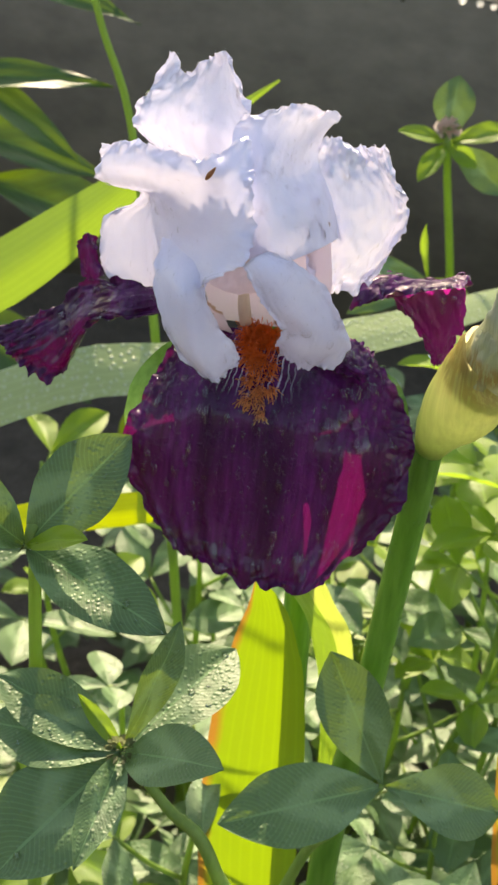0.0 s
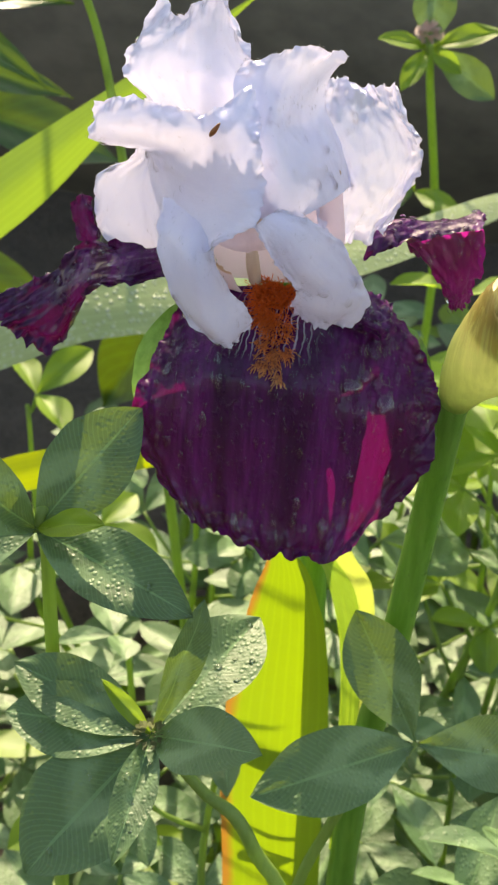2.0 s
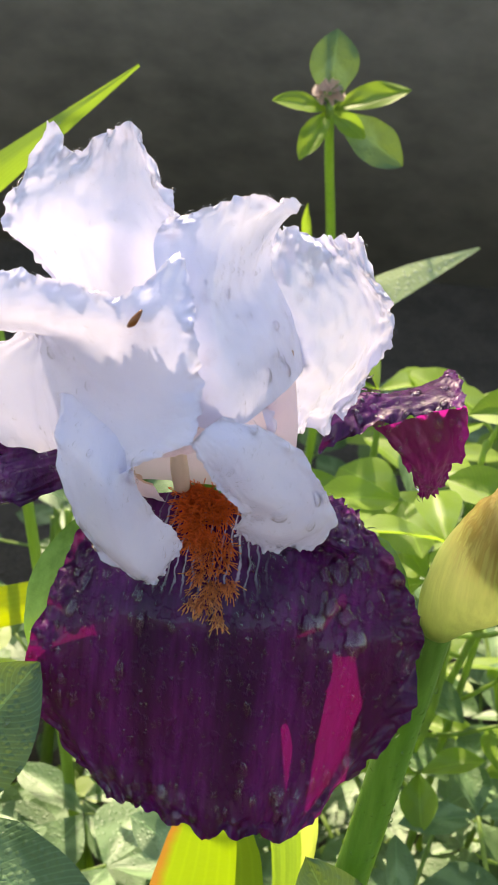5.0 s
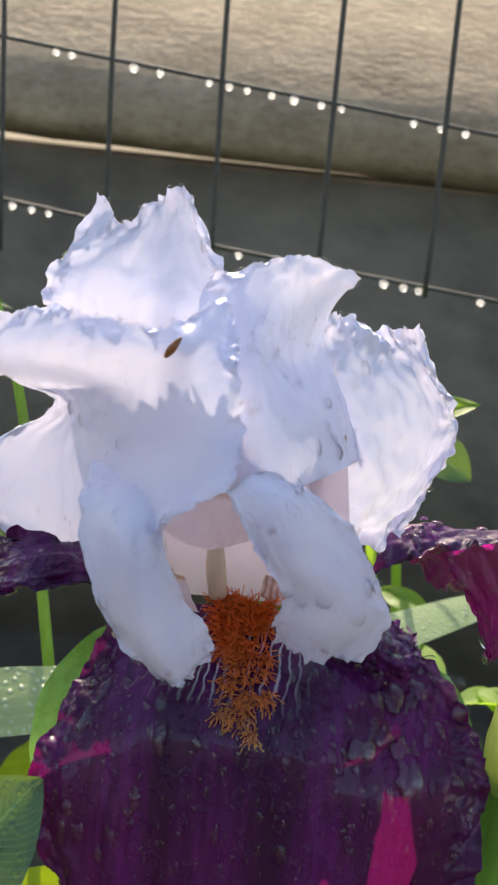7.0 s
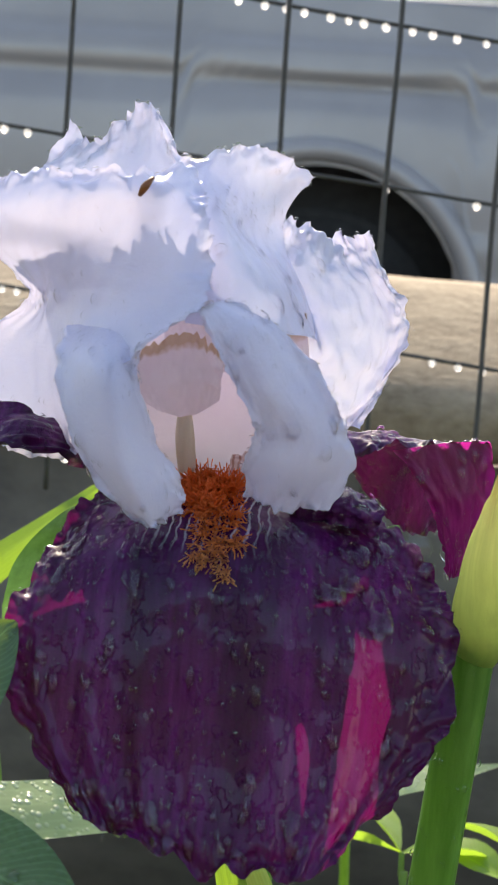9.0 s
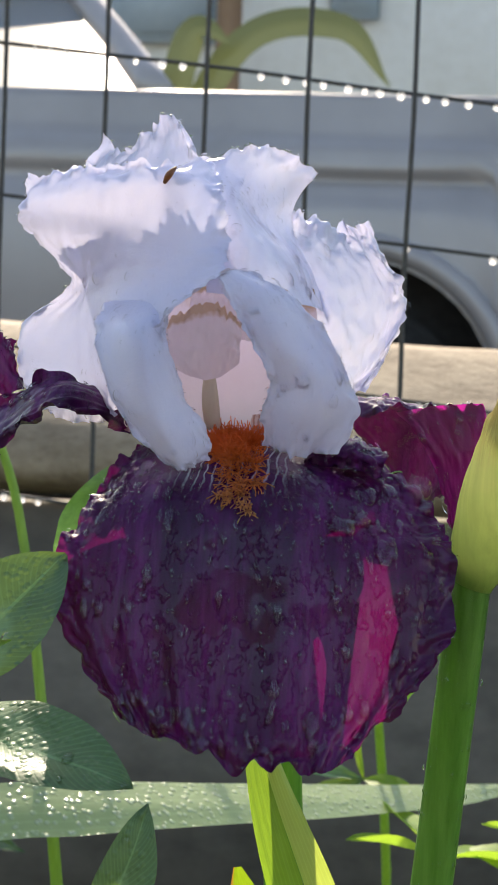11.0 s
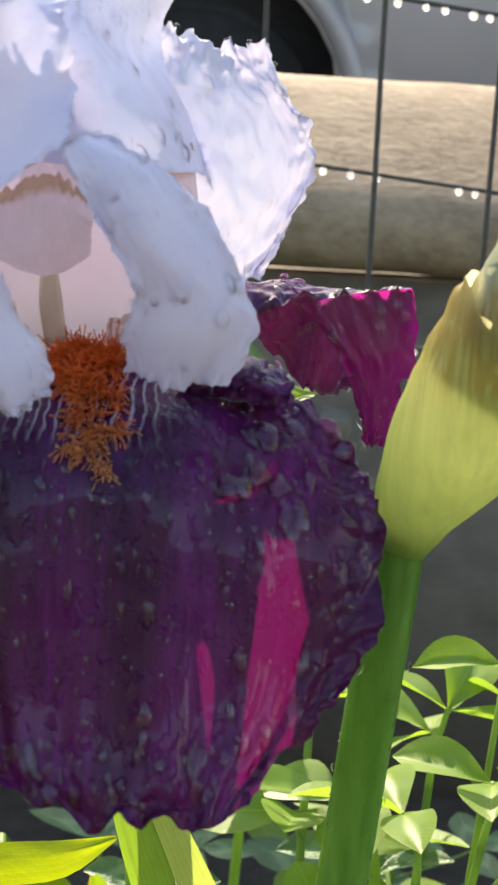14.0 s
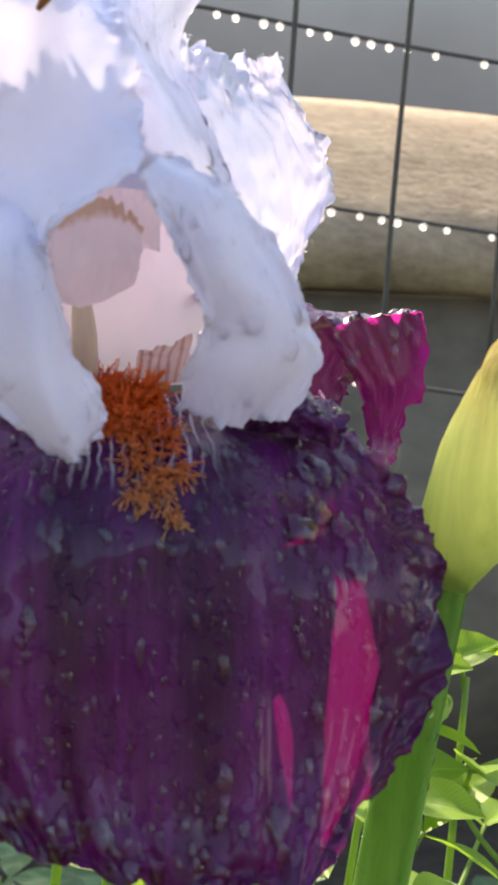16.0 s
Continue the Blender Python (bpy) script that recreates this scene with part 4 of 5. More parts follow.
broad_leaf((-0.13, 0.48, 0.33), (-0.06, 0.47, 0.30), 0.028, (0, -0.7, 1), PEONY, (-0.18, 0.52, 0.0))
broad_leaf((0.005, 0.50, 0.29), (0.03, 0.49, 0.235), 0.030, (0.1, -0.9, 0.6), PEONY, (-0.02, 0.52, 0.0))
broad_leaf((-0.02, 0.50, 0.30), (-0.05, 0.49, 0.25), 0.030, (-0.1, -0.9, 0.6), PEONY, (-0.03, 0.53, 0.0))
bm = bmesh.new()
tube(bm, [swung(p, 1.0) for p in [(0.0, 0.43, 0.0), (-0.02, 0.44, 0.25), (-0.045, 0.45, 0.405), (-0.0607, 0.45, 0.455), (-0.078, 0.45, 0.51)]], [0.0022, 0.0020, 0.0015, 0.0013, 0.0008], 8, 30)
tagged(part("grass_stalk", bm, CSTEM), "thin dewy grass stalk leaning over dark leaves", "grass stalk")


# ---- clover ----
def clover(center, leaves, root, label, ball=0.0, via=None, thick=1.0, far=1.035):
    """One clover shoot: leaflets given as (tip, width, upper side, fold, widest, shade), and its stalk."""
    center, root, via = swung(center, far), swung(root), swung(via, far) if via else None
    leaves = [(swung(tip, far), width * far, up, fold, widest, m) for tip, width, up, fold, widest, m in leaves]
    c = Vector(center)
    top = empty("clover", root, label, "clover", "clover shoots")
    bm = bmesh.new()
    mid = Vector(via) if via else (c + Vector(root)) / 2 + Vector((0.01, 0.01, 0.03))
    path = [root, tuple(mid), tuple(c + Vector((0.001, 0.003, -0.012))), tuple(c)]
    if via:
        path = [root, tuple(mid + (mid - c) * 0.6 + Vector((0, 0, -0.045))), tuple(mid), tuple((mid + c) / 2), tuple(c)]
    tube(bm, path, [0.0022 * thick] + [0.0020 * thick] * (len(path) - 3) + [0.0016 * thick, 0.0011 * thick], 8, 30)
    if via:
        # fine hairs along the stalk
        rnd = random.Random(5)
        line = spline(path, 400)
        for k in range(700):
            p = Vector(line[rnd.randrange(130, 399)])
            d = Vector((rnd.gauss(0, 1), rnd.gauss(0, 1), rnd.gauss(0, 1))).normalized()
            e = p + d * (0.0016 * thick + 0.0012)
            w = d.cross(Vector((0, 1, 0.2))).normalized() * 0.00007
            bm.faces.new([bm.verts.new(p + w), bm.verts.new(p - w), bm.verts.new(e)])
    part("stalk", bm, CSTEM, top)
    for k, (tip, width, up, fold, widest, m) in enumerate(leaves):
        bm = bmesh.new()
        leaflet(bm, c, tip, width, up, fold, 0.12, widest, 11, 20, seed=k * 3.7 + c.x * 90)
        part("leaflet", bm, m, top)
    if ball:
        bm = bmesh.new()
        rnd = random.Random(8)
        for k in range(90):
            d = Vector((rnd.gauss(0, 1), rnd.gauss(0, 1), rnd.gauss(0, 1))).normalized()
            leaflet(bm, c + d * ball * 0.5 + Vector((0, -0.001, 0.001)), c + d * ball + Vector((0, -0.001, 0.001)), ball * 0.25, d.cross(Vector((1, 0.3, 0.2))), 0.2, 0.1, 0.5, 3, 4)
        part("flower_head", bm, HEAD, top, "fuzzy closed flower head")
    return top


HEAD = stem_mat("clover_head", (0.05, 0.07, 0.03), (0.16, 0.18, 0.09), 0.7)
PINK = stem_mat("clover_pink", (0.55, 0.30, 0.26), (0.74, 0.50, 0.44), 0.7)
UP = (0, -0.5, 1)
clover((0.045, 0.2205, 0.341), [((0.006, 0.198, 0.345), 0.020, (0.2, -0.7, 1), 0.15, 0.55, CLOVER), ((0.0285, 0.2345, 0.3695), 0.0175, (0.1, -0.9, 0.6), 0.22, 0.6, CLOVER), ((0.0785, 0.228, 0.329), 0.019, (0.2, -0.7, 1), 0.2, 0.6, CLOVER)], (0.0, 0.23, 0.0), "grey-green clover leaf of three leaflets with a few drops", via=(0.027, 0.222, 0.308), thick=0.75)
clover((-0.018, 0.190, 0.371), [((0.0048, 0.2195, 0.381), 0.019, UP, 0.3, 0.6, CLOVER), ((-0.0075, 0.199, 0.4005), 0.009, (0.6, -0.8, 0.3), 0.3, 0.6, CLOVER), ((0.0029, 0.170, 0.3885), 0.015, UP, 0.2, 0.5, CLOVER), ((-0.024, 0.160, 0.366), 0.009, (0.3, -0.5, 1), 0.4, 0.5, CLOVER), ((-0.043, 0.168, 0.352), 0.024, UP, 0.25, 0.55, CLOVER), ((-0.049, 0.205, 0.377), 0.015, UP, 0.25, 0.55, CLOVER), ((-0.050, 0.196, 0.371), 0.017, UP, 0.2, 0.55, CLOVER), ((-0.029, 0.196, 0.381), 0.004, UP, 0.4, 0.5, BRIGHT)], (0.03, 0.175, 0.0), "leafy clover shoot with dark marked leaflets and a fuzzy bud", ball=0.0042, via=(0.0046, 0.180, 0.3496), thick=0.85)
clover((-0.044, 0.2106, 0.409), [((-0.0112, 0.189, 0.4068), 0.0165, UP, 0.15, 0.5, CLOVER), ((-0.024, 0.2195, 0.4345), 0.0185, (0.1, -0.62, 0.85), 0.2, 0.55, CLOVER), ((-0.030, 0.195, 0.424), 0.007, UP, 0.3, 0.55, BRIGHT), ((-0.075, 0.21, 0.40), 0.018, UP, 0.2, 0.5, CLOVER), ((-0.066, 0.20, 0.436), 0.016, UP, 0.2, 0.5, CLOVER)], (-0.07, 0.20, 0.0), "tall clover shoot with broad dark leaflets")
far = clover((0.094, 0.69, 0.338), [((0.095, 0.70, 0.370), 0.021, (0, -1, 0.1), 0.2, 0.6, CLOVER), ((0.068, 0.68, 0.346), 0.011, UP, 0.3, 0.55, BRIGHT), ((0.080, 0.67, 0.324), 0.011, UP, 0.3, 0.55, BRIGHT), ((0.128, 0.69, 0.350), 0.013, UP, 0.3, 0.55, BRIGHT), ((0.128, 0.68, 0.318), 0.019, (0.4, -1, 0.6), 0.3, 0.6, CLOVER), ((0.109, 0.68, 0.330), 0.010, (0.4, -1, 0.6), 0.3, 0.55, BRIGHT)], (0.10, 0.68, 0.0), "flowering red clover with a pale pink head", far=0.80)
bm = bmesh.new()
rnd = random.Random(3)
for k in range(120):
    d = Vector((rnd.gauss(0, 1), rnd.gauss(0, 1), abs(rnd.gauss(0, 1)) * 0.9 - 0.2)).normalized()
    o = Vector((0.0156, 0.5336, 0.3876))
    leaflet(bm, o + d * 0.0025, o + d * 0.006, 0.0018, d.cross(Vector((1, 0.3, 0.2))), 0.3, 0.1, 0.5, 3, 5)
part("flower_head", bm, PINK, far, "faded pink clover flower head")
for tip, width, up, m in (((-0.023, 0.526, 0.328), 0.010, (0.1, -0.7, 1), CLOVER), ((-0.016, 0.520, 0.304), 0.011, (0.2, -0.8, 0.8), CLOVER), ((0.037, 0.522, 0.317), 0.010, UP, BRIGHT), ((0.011, 0.532, 0.345), 0.006, (-0.8, -0.6, 0.2), BRIGHT)):
    bm = bmesh.new()
    leaflet(bm, (0.0162, 0.533, 0.319), tip, width, up, 0.25, 0.12, 0.5, 9, 16, tip[0] * 70)
    part("leaflet", bm, m, far)


def clover_kind(seed, material):
    """A leafy shoot 0.3 m high: an upright stem with three-part leaves on side stalks."""
    rnd = random.Random(seed)
    top = empty("clover", (0, 0, 0), "leafy clover shoot with oval leaflets in threes", "clover", "clover shoots")
    bm = bmesh.new()
    lean = rnd.uniform(-0.02, 0.02)
    axis = [(0.02 + lean, 0.01, 0.0), (0.012 + lean, 0.004, 0.12), (0.004, -0.003, 0.22), (0, 0, 0.3)]
    tube(bm, axis, [0.0019, 0.0017, 0.0013, 0.0009], 7, 18)
    stem_line = spline(axis, 60)
    joints = []
    turn = rnd.uniform(0, 6.28)
    for k in range(5):
        f = 1.0 - k * 0.13 - rnd.uniform(0, 0.04)
        root = Vector(stem_line[min(59, int(f * 59))])
        turn += 2.4 + rnd.uniform(-0.4, 0.4)
        ln = 0.004 if k == 0 else rnd.uniform(0.018, 0.038)
        end = root + Vector((math.cos(turn) * ln, math.sin(turn) * ln, 0.006 + ln * rnd.uniform(0.3, 0.9)))
        tube(bm, [tuple(root), tuple((root + end) / 2 + Vector((0, 0, -0.002))), tuple(end)], [0.0009, 0.0008, 0.0007], 5, 7)
        joints.append((end, turn))
    part("stalk", bm, CSTEM, top)
    for end, turn in joints:
        size = rnd.uniform(0.018, 0.032)
        tip_up = Vector((rnd.uniform(-0.5, 0.5), rnd.uniform(-0.6, 0.2), 1))
        for k in (-1, 0, 1):
            a = turn + k * 1.5 + rnd.uniform(-0.25, 0.25)
            ln = size * rnd.uniform(0.85, 1.15)
            bm = bmesh.new()
            leaflet(bm, end, end + Vector((math.cos(a) * ln, math.sin(a) * ln, rnd.uniform(-0.35, 0.45) * ln)), ln * rnd.uniform(0.48, 0.62), tip_up, rnd.uniform(0.15, 0.5), 0.2, 0.58, 7, 10, seed + k)
            part("leaflet", bm, material, top)
    return top


kinds = [clover_kind(k, BRIGHT if k == 0 else CLOVER) for k in range(6)]
rnd = random.Random(12)
spots = []
for k in range(900):
    x, y = rnd.uniform(-0.26, 0.30), rnd.uniform(0.20, 0.70)
    z = rnd.uniform(0.12, 0.345 - max(0, y - 0.30) * 0.60)
    if x < 0.12 and y > 0.27:
        z = rnd.uniform(0.11, 0.245)
    if y > 0.52:
        z = min(z, 0.16)
    if y < 0.27 and z > 0.31 or x < -0.07 and y > 0.45:
        continue
    if any((x - p) ** 2 + (y - q) ** 2 + (z - r) ** 2 < 0.03 ** 2 for p, q, r in spots):
        continue
    spots.append((x, y, z))
spots = spots[:76]
for x, y, z in [(0.083, 0.42, 0.342), (0.101, 0.43, 0.333), (0.079, 0.40, 0.315), (0.114, 0.42, 0.318), (0.063, 0.43, 0.318), (0.018, 0.45, 0.309), (0.049, 0.45, 0.320), (0.125, 0.44, 0.325)]:
    spots.append((x, y, z))
for k, (x, y, z) in enumerate(spots):
    kind = kinds[0 if k >= len(spots) - 8 else k % 6]
    s = z / 0.3
    m4 = Matrix.Translation((x, y, 0)) @ Euler((rnd.uniform(-0.12, 0.12), rnd.uniform(-0.12, 0.12), rnd.uniform(0, 6.28))).to_matrix().to_4x4() @ Matrix.Diagonal((rnd.uniform(0.9, 1.3), rnd.uniform(0.9, 1.3), s, 1))
    copy_thing(kind, m4)
for k, ob in enumerate(kinds):
    ob.location = (-0.12 + 0.06 * k, 0.42 + 0.02 * (k % 2), -0.03)

# low undergrowth
bm = bmesh.new()
rnd = random.Random(21)
for k in range(1500):
    c = Vector((rnd.uniform(-0.5, 0.6), rnd.uniform(0.12, 0.62), rnd.uniform(0.01, 0.13)))
    a = rnd.uniform(0, 6.28)
    ln = rnd.uniform(0.02, 0.04)
    leaflet(bm, c, c + Vector((math.cos(a) * ln, math.sin(a) * ln, rnd.uniform(-0.01, 0.012))), ln * 0.55, (rnd.uniform(-0.4, 0.4), rnd.uniform(-0.4, 0.4), 1), 0.2, 0.15, 0.55, 5, 6, k)
tagged(part("undergrowth", bm, CLOVER), "dense low clover and weeds on the soil", "undergrowth", kind="stuff")

# ---- wire fence ----
fence = empty("wire_fence", (0, 0.72, 0), "rusty welded wire mesh fence hung with raindrops", "fence")
FX, FZ, FY = 0.0495, 0.073, 0.72
for i in range(-18, 20):
    bm = bmesh.new()
    x = 0.0215 + FX * i
    tube(bm, [(x + 0.0015 * noise.noise(Vector((i * 3.1, z * 9, 0))), FY + 0.002 * noise.noise(Vector((i, z * 7, 5))), z) for z in np.linspace(0.376, 1.3, 14)], [0.0012] * 14, 6, 40)
    part("upright_wire", bm, WIRE, fence)
wire_drops = []
rnd = random.Random(5)
for j in range(0, 12):
    z = 0.3820 + FZ * j
    bm = bmesh.new()
    pts = [(x, FY + 0.0018, z - 0.10 * x + 0.002 * noise.noise(Vector((x * 6, j * 2.7, 0)))) for x in np.linspace(-0.88, 0.98, 24)]
    tube(bm, pts, [0.0010] * 24, 6, 90)
    part("cross_wire", bm, WIRE, fence)
    c = spline(pts, 1860)
    k = rnd.randrange(20)
    while k < 1860:
        r = rnd.uniform(0.0015, 0.0021)
        wire_drops.append(Matrix.Translation(Vector(c[k]) + Vector((0, -0.0004, -0.0018))) @ Matrix.Diagonal((r, r, r * 1.1, 1)))
        k += rnd.randrange(7, 14) if rnd.random() < 0.72 else rnd.randrange(18, 42)


# ---- drops on petals and leaves ----
def bead_mesh(name, places, whole=False, odd=0.0):
    """One mesh of many small beads, each at its own matrix; whole drops hang free, odd ones have run together."""
    b = bmesh.new()
    bmesh.ops.create_icosphere(b, subdivisions=3 if odd else 2, radius=1.0)
    if not whole:
        bmesh.ops.bisect_plane(b, geom=b.verts[:] + b.edges[:] + b.faces[:], plane_co=(0, 0, 0.02), plane_no=(0, 0, 1), clear_inner=True)
    b.verts.index_update()
    v0 = np.array([v.co for v in b.verts])
    bmesh.ops.triangulate(b, faces=b.faces[:])
    f0 = np.array([[v.index for v in f.verts] for f in b.faces])
    b.free()
    vs, fs = [], []
    if odd:
        # a film: flat above, steep at its edge
        v0[:, 2] = np.sqrt(np.clip(1 - np.hypot(v0[:, 0], v0[:, 1]) ** 2.6, 0, 1))
    around = np.arctan2(v0[:, 1], v0[:, 0])
    rnd = random.Random(77)
    shapes = []
    for k in range(16):
        swell = 1 + odd * sum(rnd.uniform(-1, 1) / q ** 0.6 * np.sin(q * around + rnd.uniform(0, 6.28)) for q in (2, 3, 4, 5))
        shapes.append(v0 * np.stack([np.clip(swell, 0.3, 2), np.clip(swell, 0.3, 2), np.ones(len(v0))], 1))
    for k, m4 in enumerate(places):
        a = np.array(m4)
        vs.append(shapes[k % 16] @ a[:3, :3].T + a[:3, 3])
        fs.append(f0 + k * len(v0))
    me = bpy.data.meshes.new(name)
    me.from_pydata(np.concatenate(vs).tolist(), [], np.concatenate(fs).tolist())
    me.update()
    return me


def scatter(ob, count, low, high, seed, flat=0.4, keep=None, run=1.0):
    """Places for beads of water on a sheet's side that faces out or up."""
    rnd = random.Random(seed)
    me = ob.data
    polys = [p for p in me.polygons if keep is None or keep(p.center)]
    places = []
    for k in range(count):
        f = polys[rnd.randrange(len(polys))]
        nn = f.normal.copy()
        if nn.dot(Vector((0, -0.8, 0.6))) < 0:
            nn = -nn
        r = low + (high - low) * rnd.random() ** 3
        q = nn.to_track_quat("Z", "Y").to_matrix().to_4x4()
        j = Vector((rnd.uniform(-1, 1), rnd.uniform(-1, 1), rnd.uniform(-1, 1))) * 0.0003
        places.append(Matrix.Translation(f.center + j + nn * r * 0.1) @ q @ Matrix.Diagonal((r * rnd.uniform(0.6, 1.1), r * rnd.uniform(0.8, 1.3 + run), r * flat, 1)))
    return places


def rim(ob, count, low, high, seed):
    """Places for small beads strung along a sheet's free edge."""
    rnd = random.Random(seed)
    b = bmesh.new()
    b.from_mesh(ob.data)
    ends = [(e.verts[0].co.copy(), e.verts[1].co.copy()) for e in b.edges if len(e.link_faces) == 1]
    b.free()
    places = []
    q = Vector((0, -0.7, 0.7)).to_track_quat("Z", "Y").to_matrix().to_4x4()
    for k in range(count):
        p, w = ends[rnd.randrange(len(ends))]
        r = low + (high - low) * rnd.random() ** 3
        places.append(Matrix.Translation(p.lerp(w, rnd.random())) @ q @ Matrix.Diagonal((r, r, r * 0.9, 1)))
    return places


def drops(label, places, material=WATER, odd=0.0):
    return tagged(link("raindrops", bead_mesh("raindrops", places, False, odd), material), label, "raindrops", kind="stuff")


tagged(link("raindrops", bead_mesh("raindrops", wire_drops, True), HANGING), "clear raindrops hanging along the fence wires", "raindrops", kind="stuff")
drops("rain beads and streaks scattered on the dark petal", scatter(front_fall, 1100, 0.00014, 0.0005, 31, 0.6, None, 0.6) + scatter(front_fall, 240, 0.0004, 0.0010, 32, 0.5, None, 0.9) + scatter(front_fall, 22, 0.0008, 0.0022, 33, 0.3, lambda p: p.x > 18 / 1000 and p.z > 0.434, 0.2) + scatter(front_fall, 46, 0.0006, 0.0014, 34, 0.45, lambda p: p.z < 0.416, 0.8), FILM, 0.32)
wet = []
for k, ob in enumerate(o for o in iris.children if o.name.startswith(("standard", "crest_lobe"))):
    wet += scatter(ob, 130, 0.00018, 0.00050, 50 + k, 0.75, lambda p: noise.noise(p * 95 + Vector((3, 1, 7))) > 0.10, 0.0)
drops("fine rain beads in patches on the white petals", wet, DEW)
wet = []
for k, ob in enumerate(o for o in iris.children if o.name.startswith(("standard", "crest_lobe"))):
    wet += scatter(ob, 34, 0.0003, 0.0012, 250 + k, 0.6, None, 0.1)
drops("large clear drops resting on the white petals", wet)
wet = []
for k, ob in enumerate(o for o in iris.children if o.name.startswith(("standard", "crest_lobe", "fall", "rolled_edge"))):
    wet += rim(ob, 130, 0.00018, 0.0006, 150 + k)
drops("small rain beads strung along the petal rims", wet)
wet = []
for k, ob in enumerate(o for o in iris.children if o.name.startswith(("fall", "lappet", "rolled_edge")) and o is not front_fall):
    wet += scatter(ob, 60, 0.0003, 0.0013, 70 + k, 0.5, None, 0.2)
drops("large rain beads on the side petals", wet)
wet = []
for k, ob in enumerate(o for top in scene.objects if top.name.startswith("clover") and top.get("label", "").find("leaf") < 0 or top.name in ("clover", "clover.001", "clover.002") for o in top.children if o.name.startswith("leaflet")):
    if k < 16:
        wet += scatter(ob, 15, 0.00018, 0.0010, 90 + k, 0.6, None, 0.1)
drops("round dew beads on the clover leaves", wet)
wet = scatter([o for o in bud.children if o.name.startswith("stem")][0], 330, 0.00018, 0.00065, 120, 0.7, lambda p: p.z > 0.33, 0.1)
drops("dew beads down the bud stem", wet)

# ---- parked car beyond the fence ----
m, n, l = mat("car_paint")
CARPAINT = principled(m, n, l, ramp(n, l, noise_tex(n, l, coords(n, l), 3), [(0.3, (0.31, 0.292, 0.29)), (0.7, (0.38, 0.358, 0.355))]), 0.34, None, 0.2)
m, n, l = mat("rubber")
RUBBER = principled(m, n, l, ramp(n, l, noise_tex(n, l, coords(n, l), 30), [(0.3, (0.012, 0.012, 0.012)), (0.7, (0.03, 0.03, 0.03))]), 0.8)
# the pale base colour stands for sky reflected in the window
m, n, l = mat("sky_pale_glass")
SKY_GLASS = principled(m, n, l, ramp(n, l, noise_tex(n, l, coords(n, l), 2), [(0.3, (0.64, 0.65, 0.66)), (0.7, (0.74, 0.74, 0.74))]), 0.2)
m, n, l = mat("wheel_metal")
RIM = principled(m, n, l, ramp(n, l, noise_tex(n, l, coords(n, l), 20), [(0.3, (0.02, 0.02, 0.022)), (0.7, (0.05, 0.05, 0.052))]), 0.5)
car = empty("car", (-0.4, 4.0, 0), "front wing of a parked silver-grey car beyond the fence", "car")
AX, AZ, AR = -0.14, 0.36, 0.37
bm = bmesh.new()
# side skin with a round wheel opening, as columns from sill to waist
cols = []
for x in np.linspace(-3.2, 2.0, 131):
    low = 0.22
    if abs(x - AX) < AR:
        low = AZ + math.sqrt(AR * AR - (x - AX) ** 2)
    col = []
    for k in range(46):
        z = low + (1.16 - low) * k / 45
        y = 4.0 + 0.05 * (1 - math.sin((z - 0.2) / 0.98 * math.pi)) + 0.035 / (1 + math.exp(-(z - 1.035) / 0.006)) + 0.03 * math.exp(-((z - 0.935) / 0.014) ** 2) - 0.02 / (1 + math.exp((z - 0.88) / 0.006))
        if abs(x - AX) < AR + 0.06 and z < AZ + math.sqrt(max(0, (AR + 0.06) ** 2 - (x - AX) ** 2)):
            y -= 0.03
        col.append(bm.verts.new((x, y, z)))
    col.append(bm.verts.new((x, 4.3, 1.20)))
    cols.append(col)
for a, b in zip(cols, cols[1:]):
    for k in range(46):
        bm.faces.new((a[k], b[k], b[k + 1], a[k + 1]))
box(bm, -3.2, 2.0, 4.32, 5.6, 0.25, 1.19)
part("body", bm, CARPAINT, car)
bm = bmesh.new()
box(bm, AX - 0.5, AX + 0.5, 4.14, 4.30, 0.2, 0.9)
part("wheel_well", bm, RUBBER, car, "black wheel well")
bm = bmesh.new()
arc = [(AX + (AR + 0.035) * math.cos(a), 3.955, AZ + (AR + 0.035) * math.sin(a)) for a in np.linspace(0.0, math.pi, 15)]
tube(bm, arc, [0.030] * 15, 10, 60)
part("arch_lip", bm, CARPAINT, car, "rolled lip of the wheel arch")
# cabin: sloping glass between pillars, painted pale for the sky it reflects
bm = bmesh.new()
foot, head = [(-0.72, 4.34, 1.19), (-3.1, 4.34, 1.19)], [(-1.05, 4.72, 1.56), (-3.0, 4.72, 1.56)]
for (x0, y0, z0), (x1, y1, z1) in zip(foot, head):
    tube(bm, [(x0, y0, z0), ((x0 + x1) / 2, (y0 + y1) / 2, (z0 + z1) / 2 + 0.01), (x1, y1, z1)], [0.05, 0.045, 0.045], 10, 8)
tube(bm, [head[0], (-2.0, 4.70, 1.585), head[1]], [0.045, 0.05, 0.045], 10, 10)
box(bm, -3.0, -1.05, 4.72, 5.5, 1.55, 1.60)
part("roof", bm, CARPAINT, car)
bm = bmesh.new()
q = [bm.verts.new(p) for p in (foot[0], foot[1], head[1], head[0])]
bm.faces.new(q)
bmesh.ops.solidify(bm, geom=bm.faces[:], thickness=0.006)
part("side_window", bm, SKY_GLASS, car, "car window painted pale as reflected sky")
bm = bmesh.new()
bmesh.ops.create_cone(bm, cap_ends=True, segments=48, radius1=0.315, radius2=0.315, depth=0.2, matrix=pose(AX, 4.14, 0.315, 90))
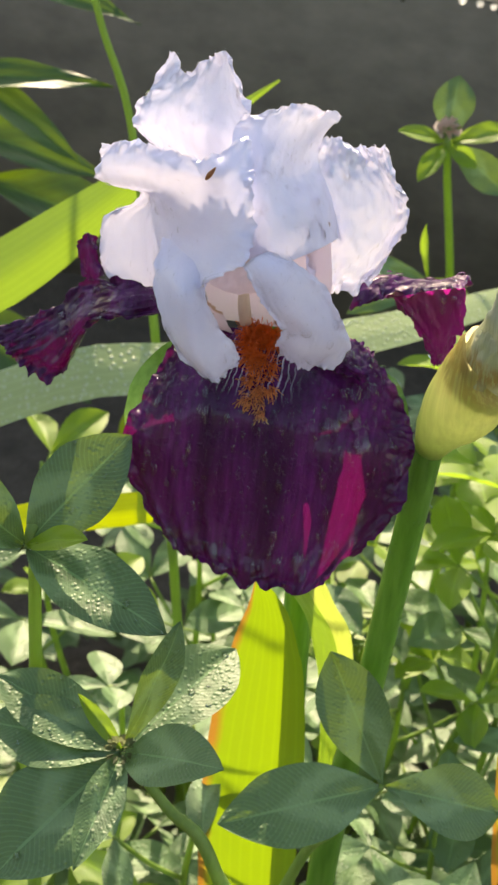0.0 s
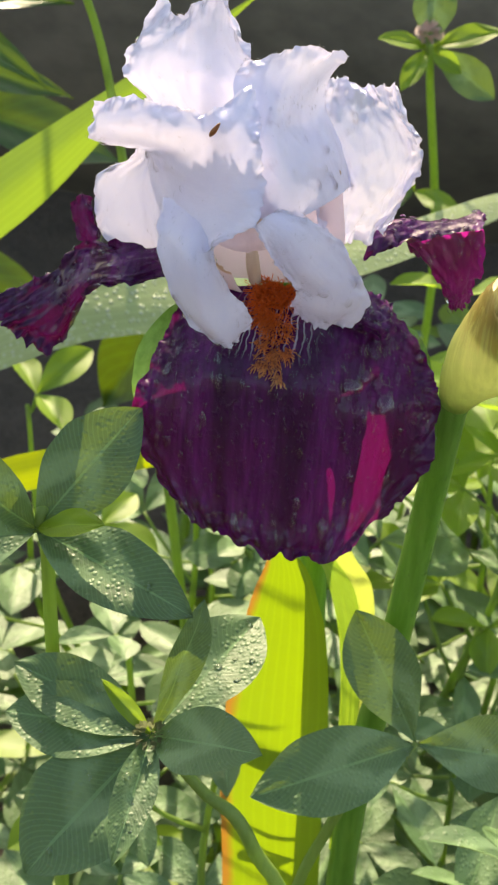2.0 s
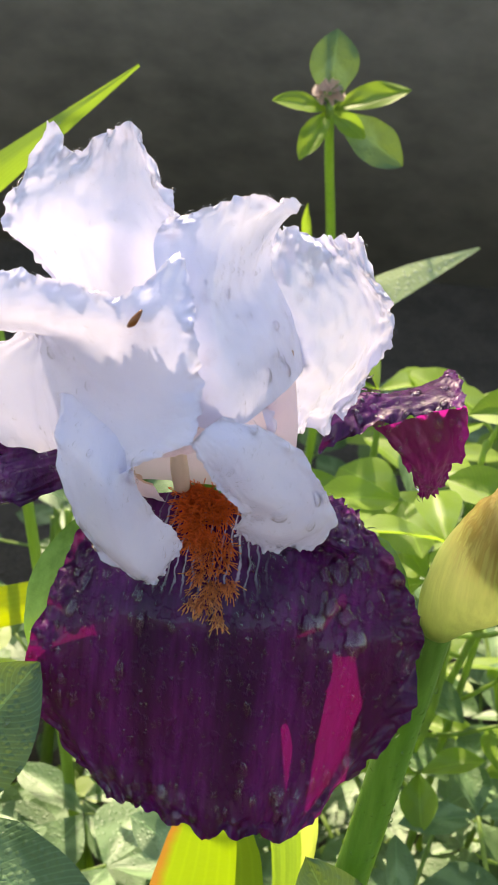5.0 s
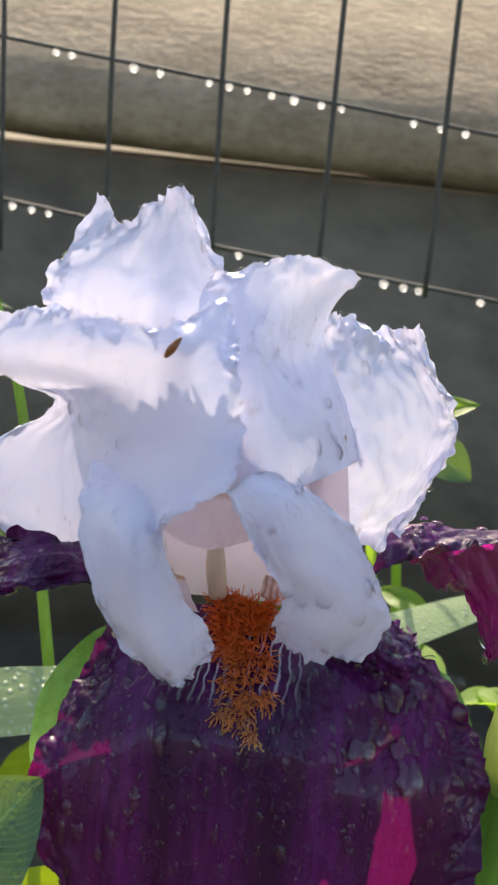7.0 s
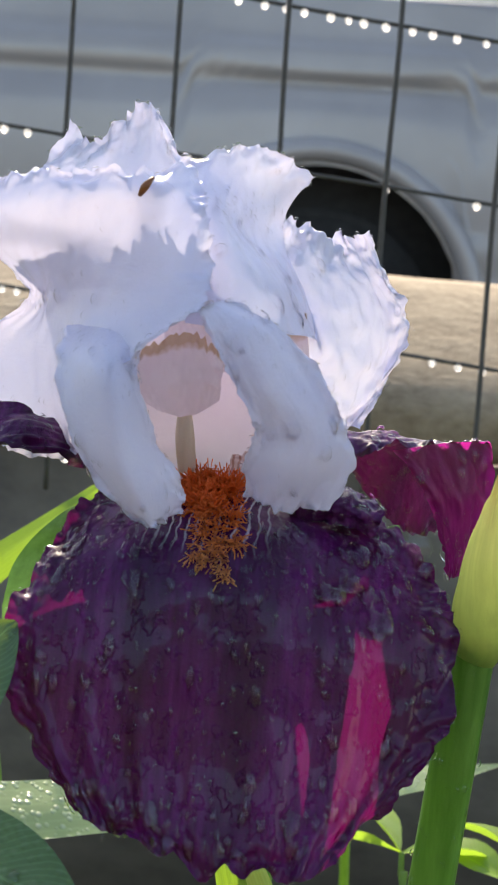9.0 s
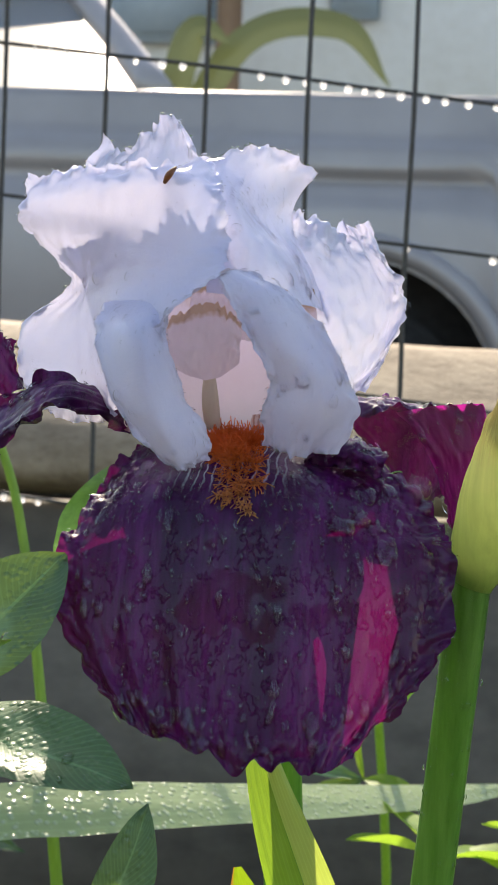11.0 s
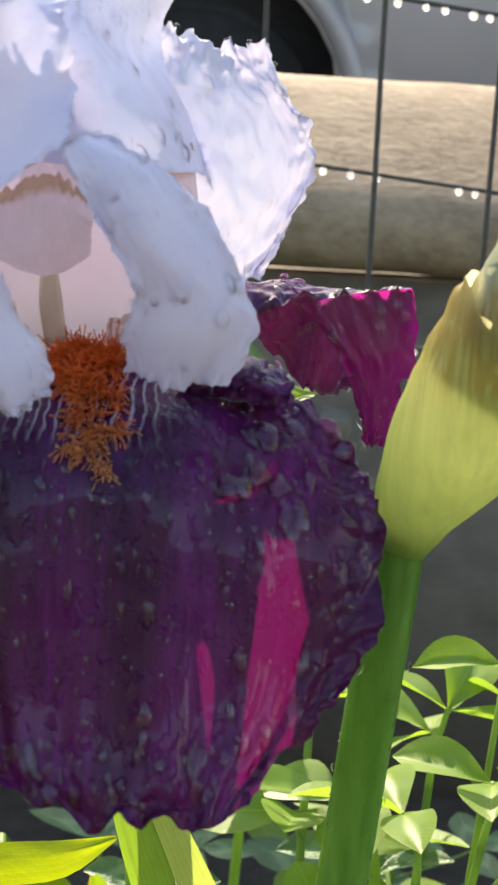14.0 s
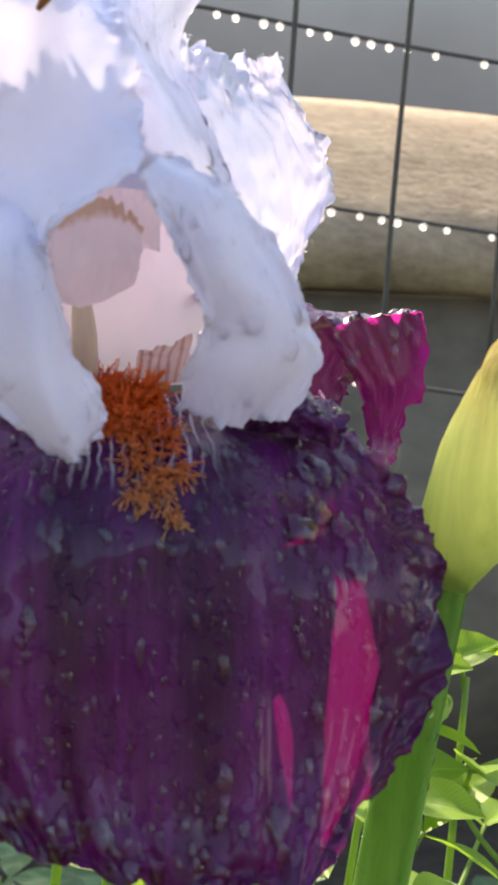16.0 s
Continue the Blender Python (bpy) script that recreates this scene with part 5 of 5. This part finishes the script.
bmesh.ops.bevel(bm, geom=[e for e in bm.edges if e.is_boundary or len(e.link_faces) == 2 and abs(e.link_faces[0].normal.dot(e.link_faces[1].normal)) < 0.5], offset=0.03, segments=3, affect="EDGES")
part("wheel", bm, RUBBER, car, "black tyre")
bm = bmesh.new()
bmesh.ops.create_cone(bm, cap_ends=True, segments=32, radius1=0.20, radius2=0.18, depth=0.02, matrix=pose(AX, 4.03, 0.315, 90))
part("rim", bm, RIM, car, "dark steel wheel rim")
# ---- house wall far behind ----
CREAM = grain_mat("render", (0.62, 0.58, 0.51), (0.74, 0.71, 0.65), 2.0, (1, 1, 1), 0.9, 0.2, 0.01)
PALEBLUE = grain_mat("pale_blue_paint", (0.42, 0.52, 0.60), (0.52, 0.62, 0.70), 3.0, (1, 1, 1), 0.6, 0.1, 0.005)
BROWNPAINT = grain_mat("brown_paint", (0.20, 0.11, 0.06), (0.30, 0.18, 0.10), 5.0, (1, 1, 0.2), 0.6, 0.2, 0.005)
for number, (x0, x1, z0, z1) in enumerate(((-1.81, -1.2, 2.25, 3.0), (-0.55, -0.27, 2.4, 3.0))):
    win = empty("window_%d" % (number + 1), ((x0 + x1) / 2, 8.9, z0), "house window closed by a pale blue shutter", "window", kind="structure")
    bm = bmesh.new()
    box(bm, x0, x1, 8.92, 8.97, z0, z1)
    bmesh.ops.bevel(bm, geom=bm.edges[:], offset=0.01, segments=2, affect="EDGES")
    part("window_frame", bm, PALEBLUE, win)
    bm = bmesh.new()
    box(bm, x0 + 0.05, x1 - 0.05, 8.90, 8.915, z0 + 0.05, z1 - 0.05)
    part("shutter", bm, PALEBLUE, win)
for x in (-3.1, -1.09, 1.2, 3.4):
    bm = bmesh.new()
    tube(bm, [(x, 8.7, 0.0), (x, 8.7, 1.5), (x, 8.7, 3.2)], [0.07, 0.07, 0.07], 14, 8)
    tagged(part("porch_post", bm, BROWNPAINT), "brown painted wooden porch post of the house", "post", "porch posts")
bm = bmesh.new()
box(bm, -14, 14, 9.0, 9.3, 0, 3.4)
tagged(part("wall_north", bm, CREAM), "cream rendered house wall behind the car", "wall", kind="structure")

# broad arching leaves of a plant beyond the car
for pts in ([(-1.95, 5.7, 0.0), (-1.80, 5.7, 1.0), (-1.50, 5.7, 1.72), (-1.27, 5.7, 1.74), (-1.07, 5.7, 1.52)], [(-1.02, 5.8, 0.0), (-1.00, 5.8, 0.9), (-0.91, 5.8, 1.46), (-0.84, 5.8, 1.68), (-0.71, 5.8, 1.63)], [(-1.12, 5.9, 0.0), (-1.02, 5.9, 0.9), (-0.71, 5.9, 1.62), (-0.32, 5.9, 1.72), (-0.12, 5.9, 1.50)]):
    bm = bmesh.new()
    ribbon(bm, pts, [0.08, 0.11, 0.12, 0.11, 0.008], [(0, -1, 0.3)] * 5, 0.1)
    tagged(part("tall_leaf", bm, OLIVE), "broad arching olive leaf beyond the parked car", "leaf", "tall leaves")
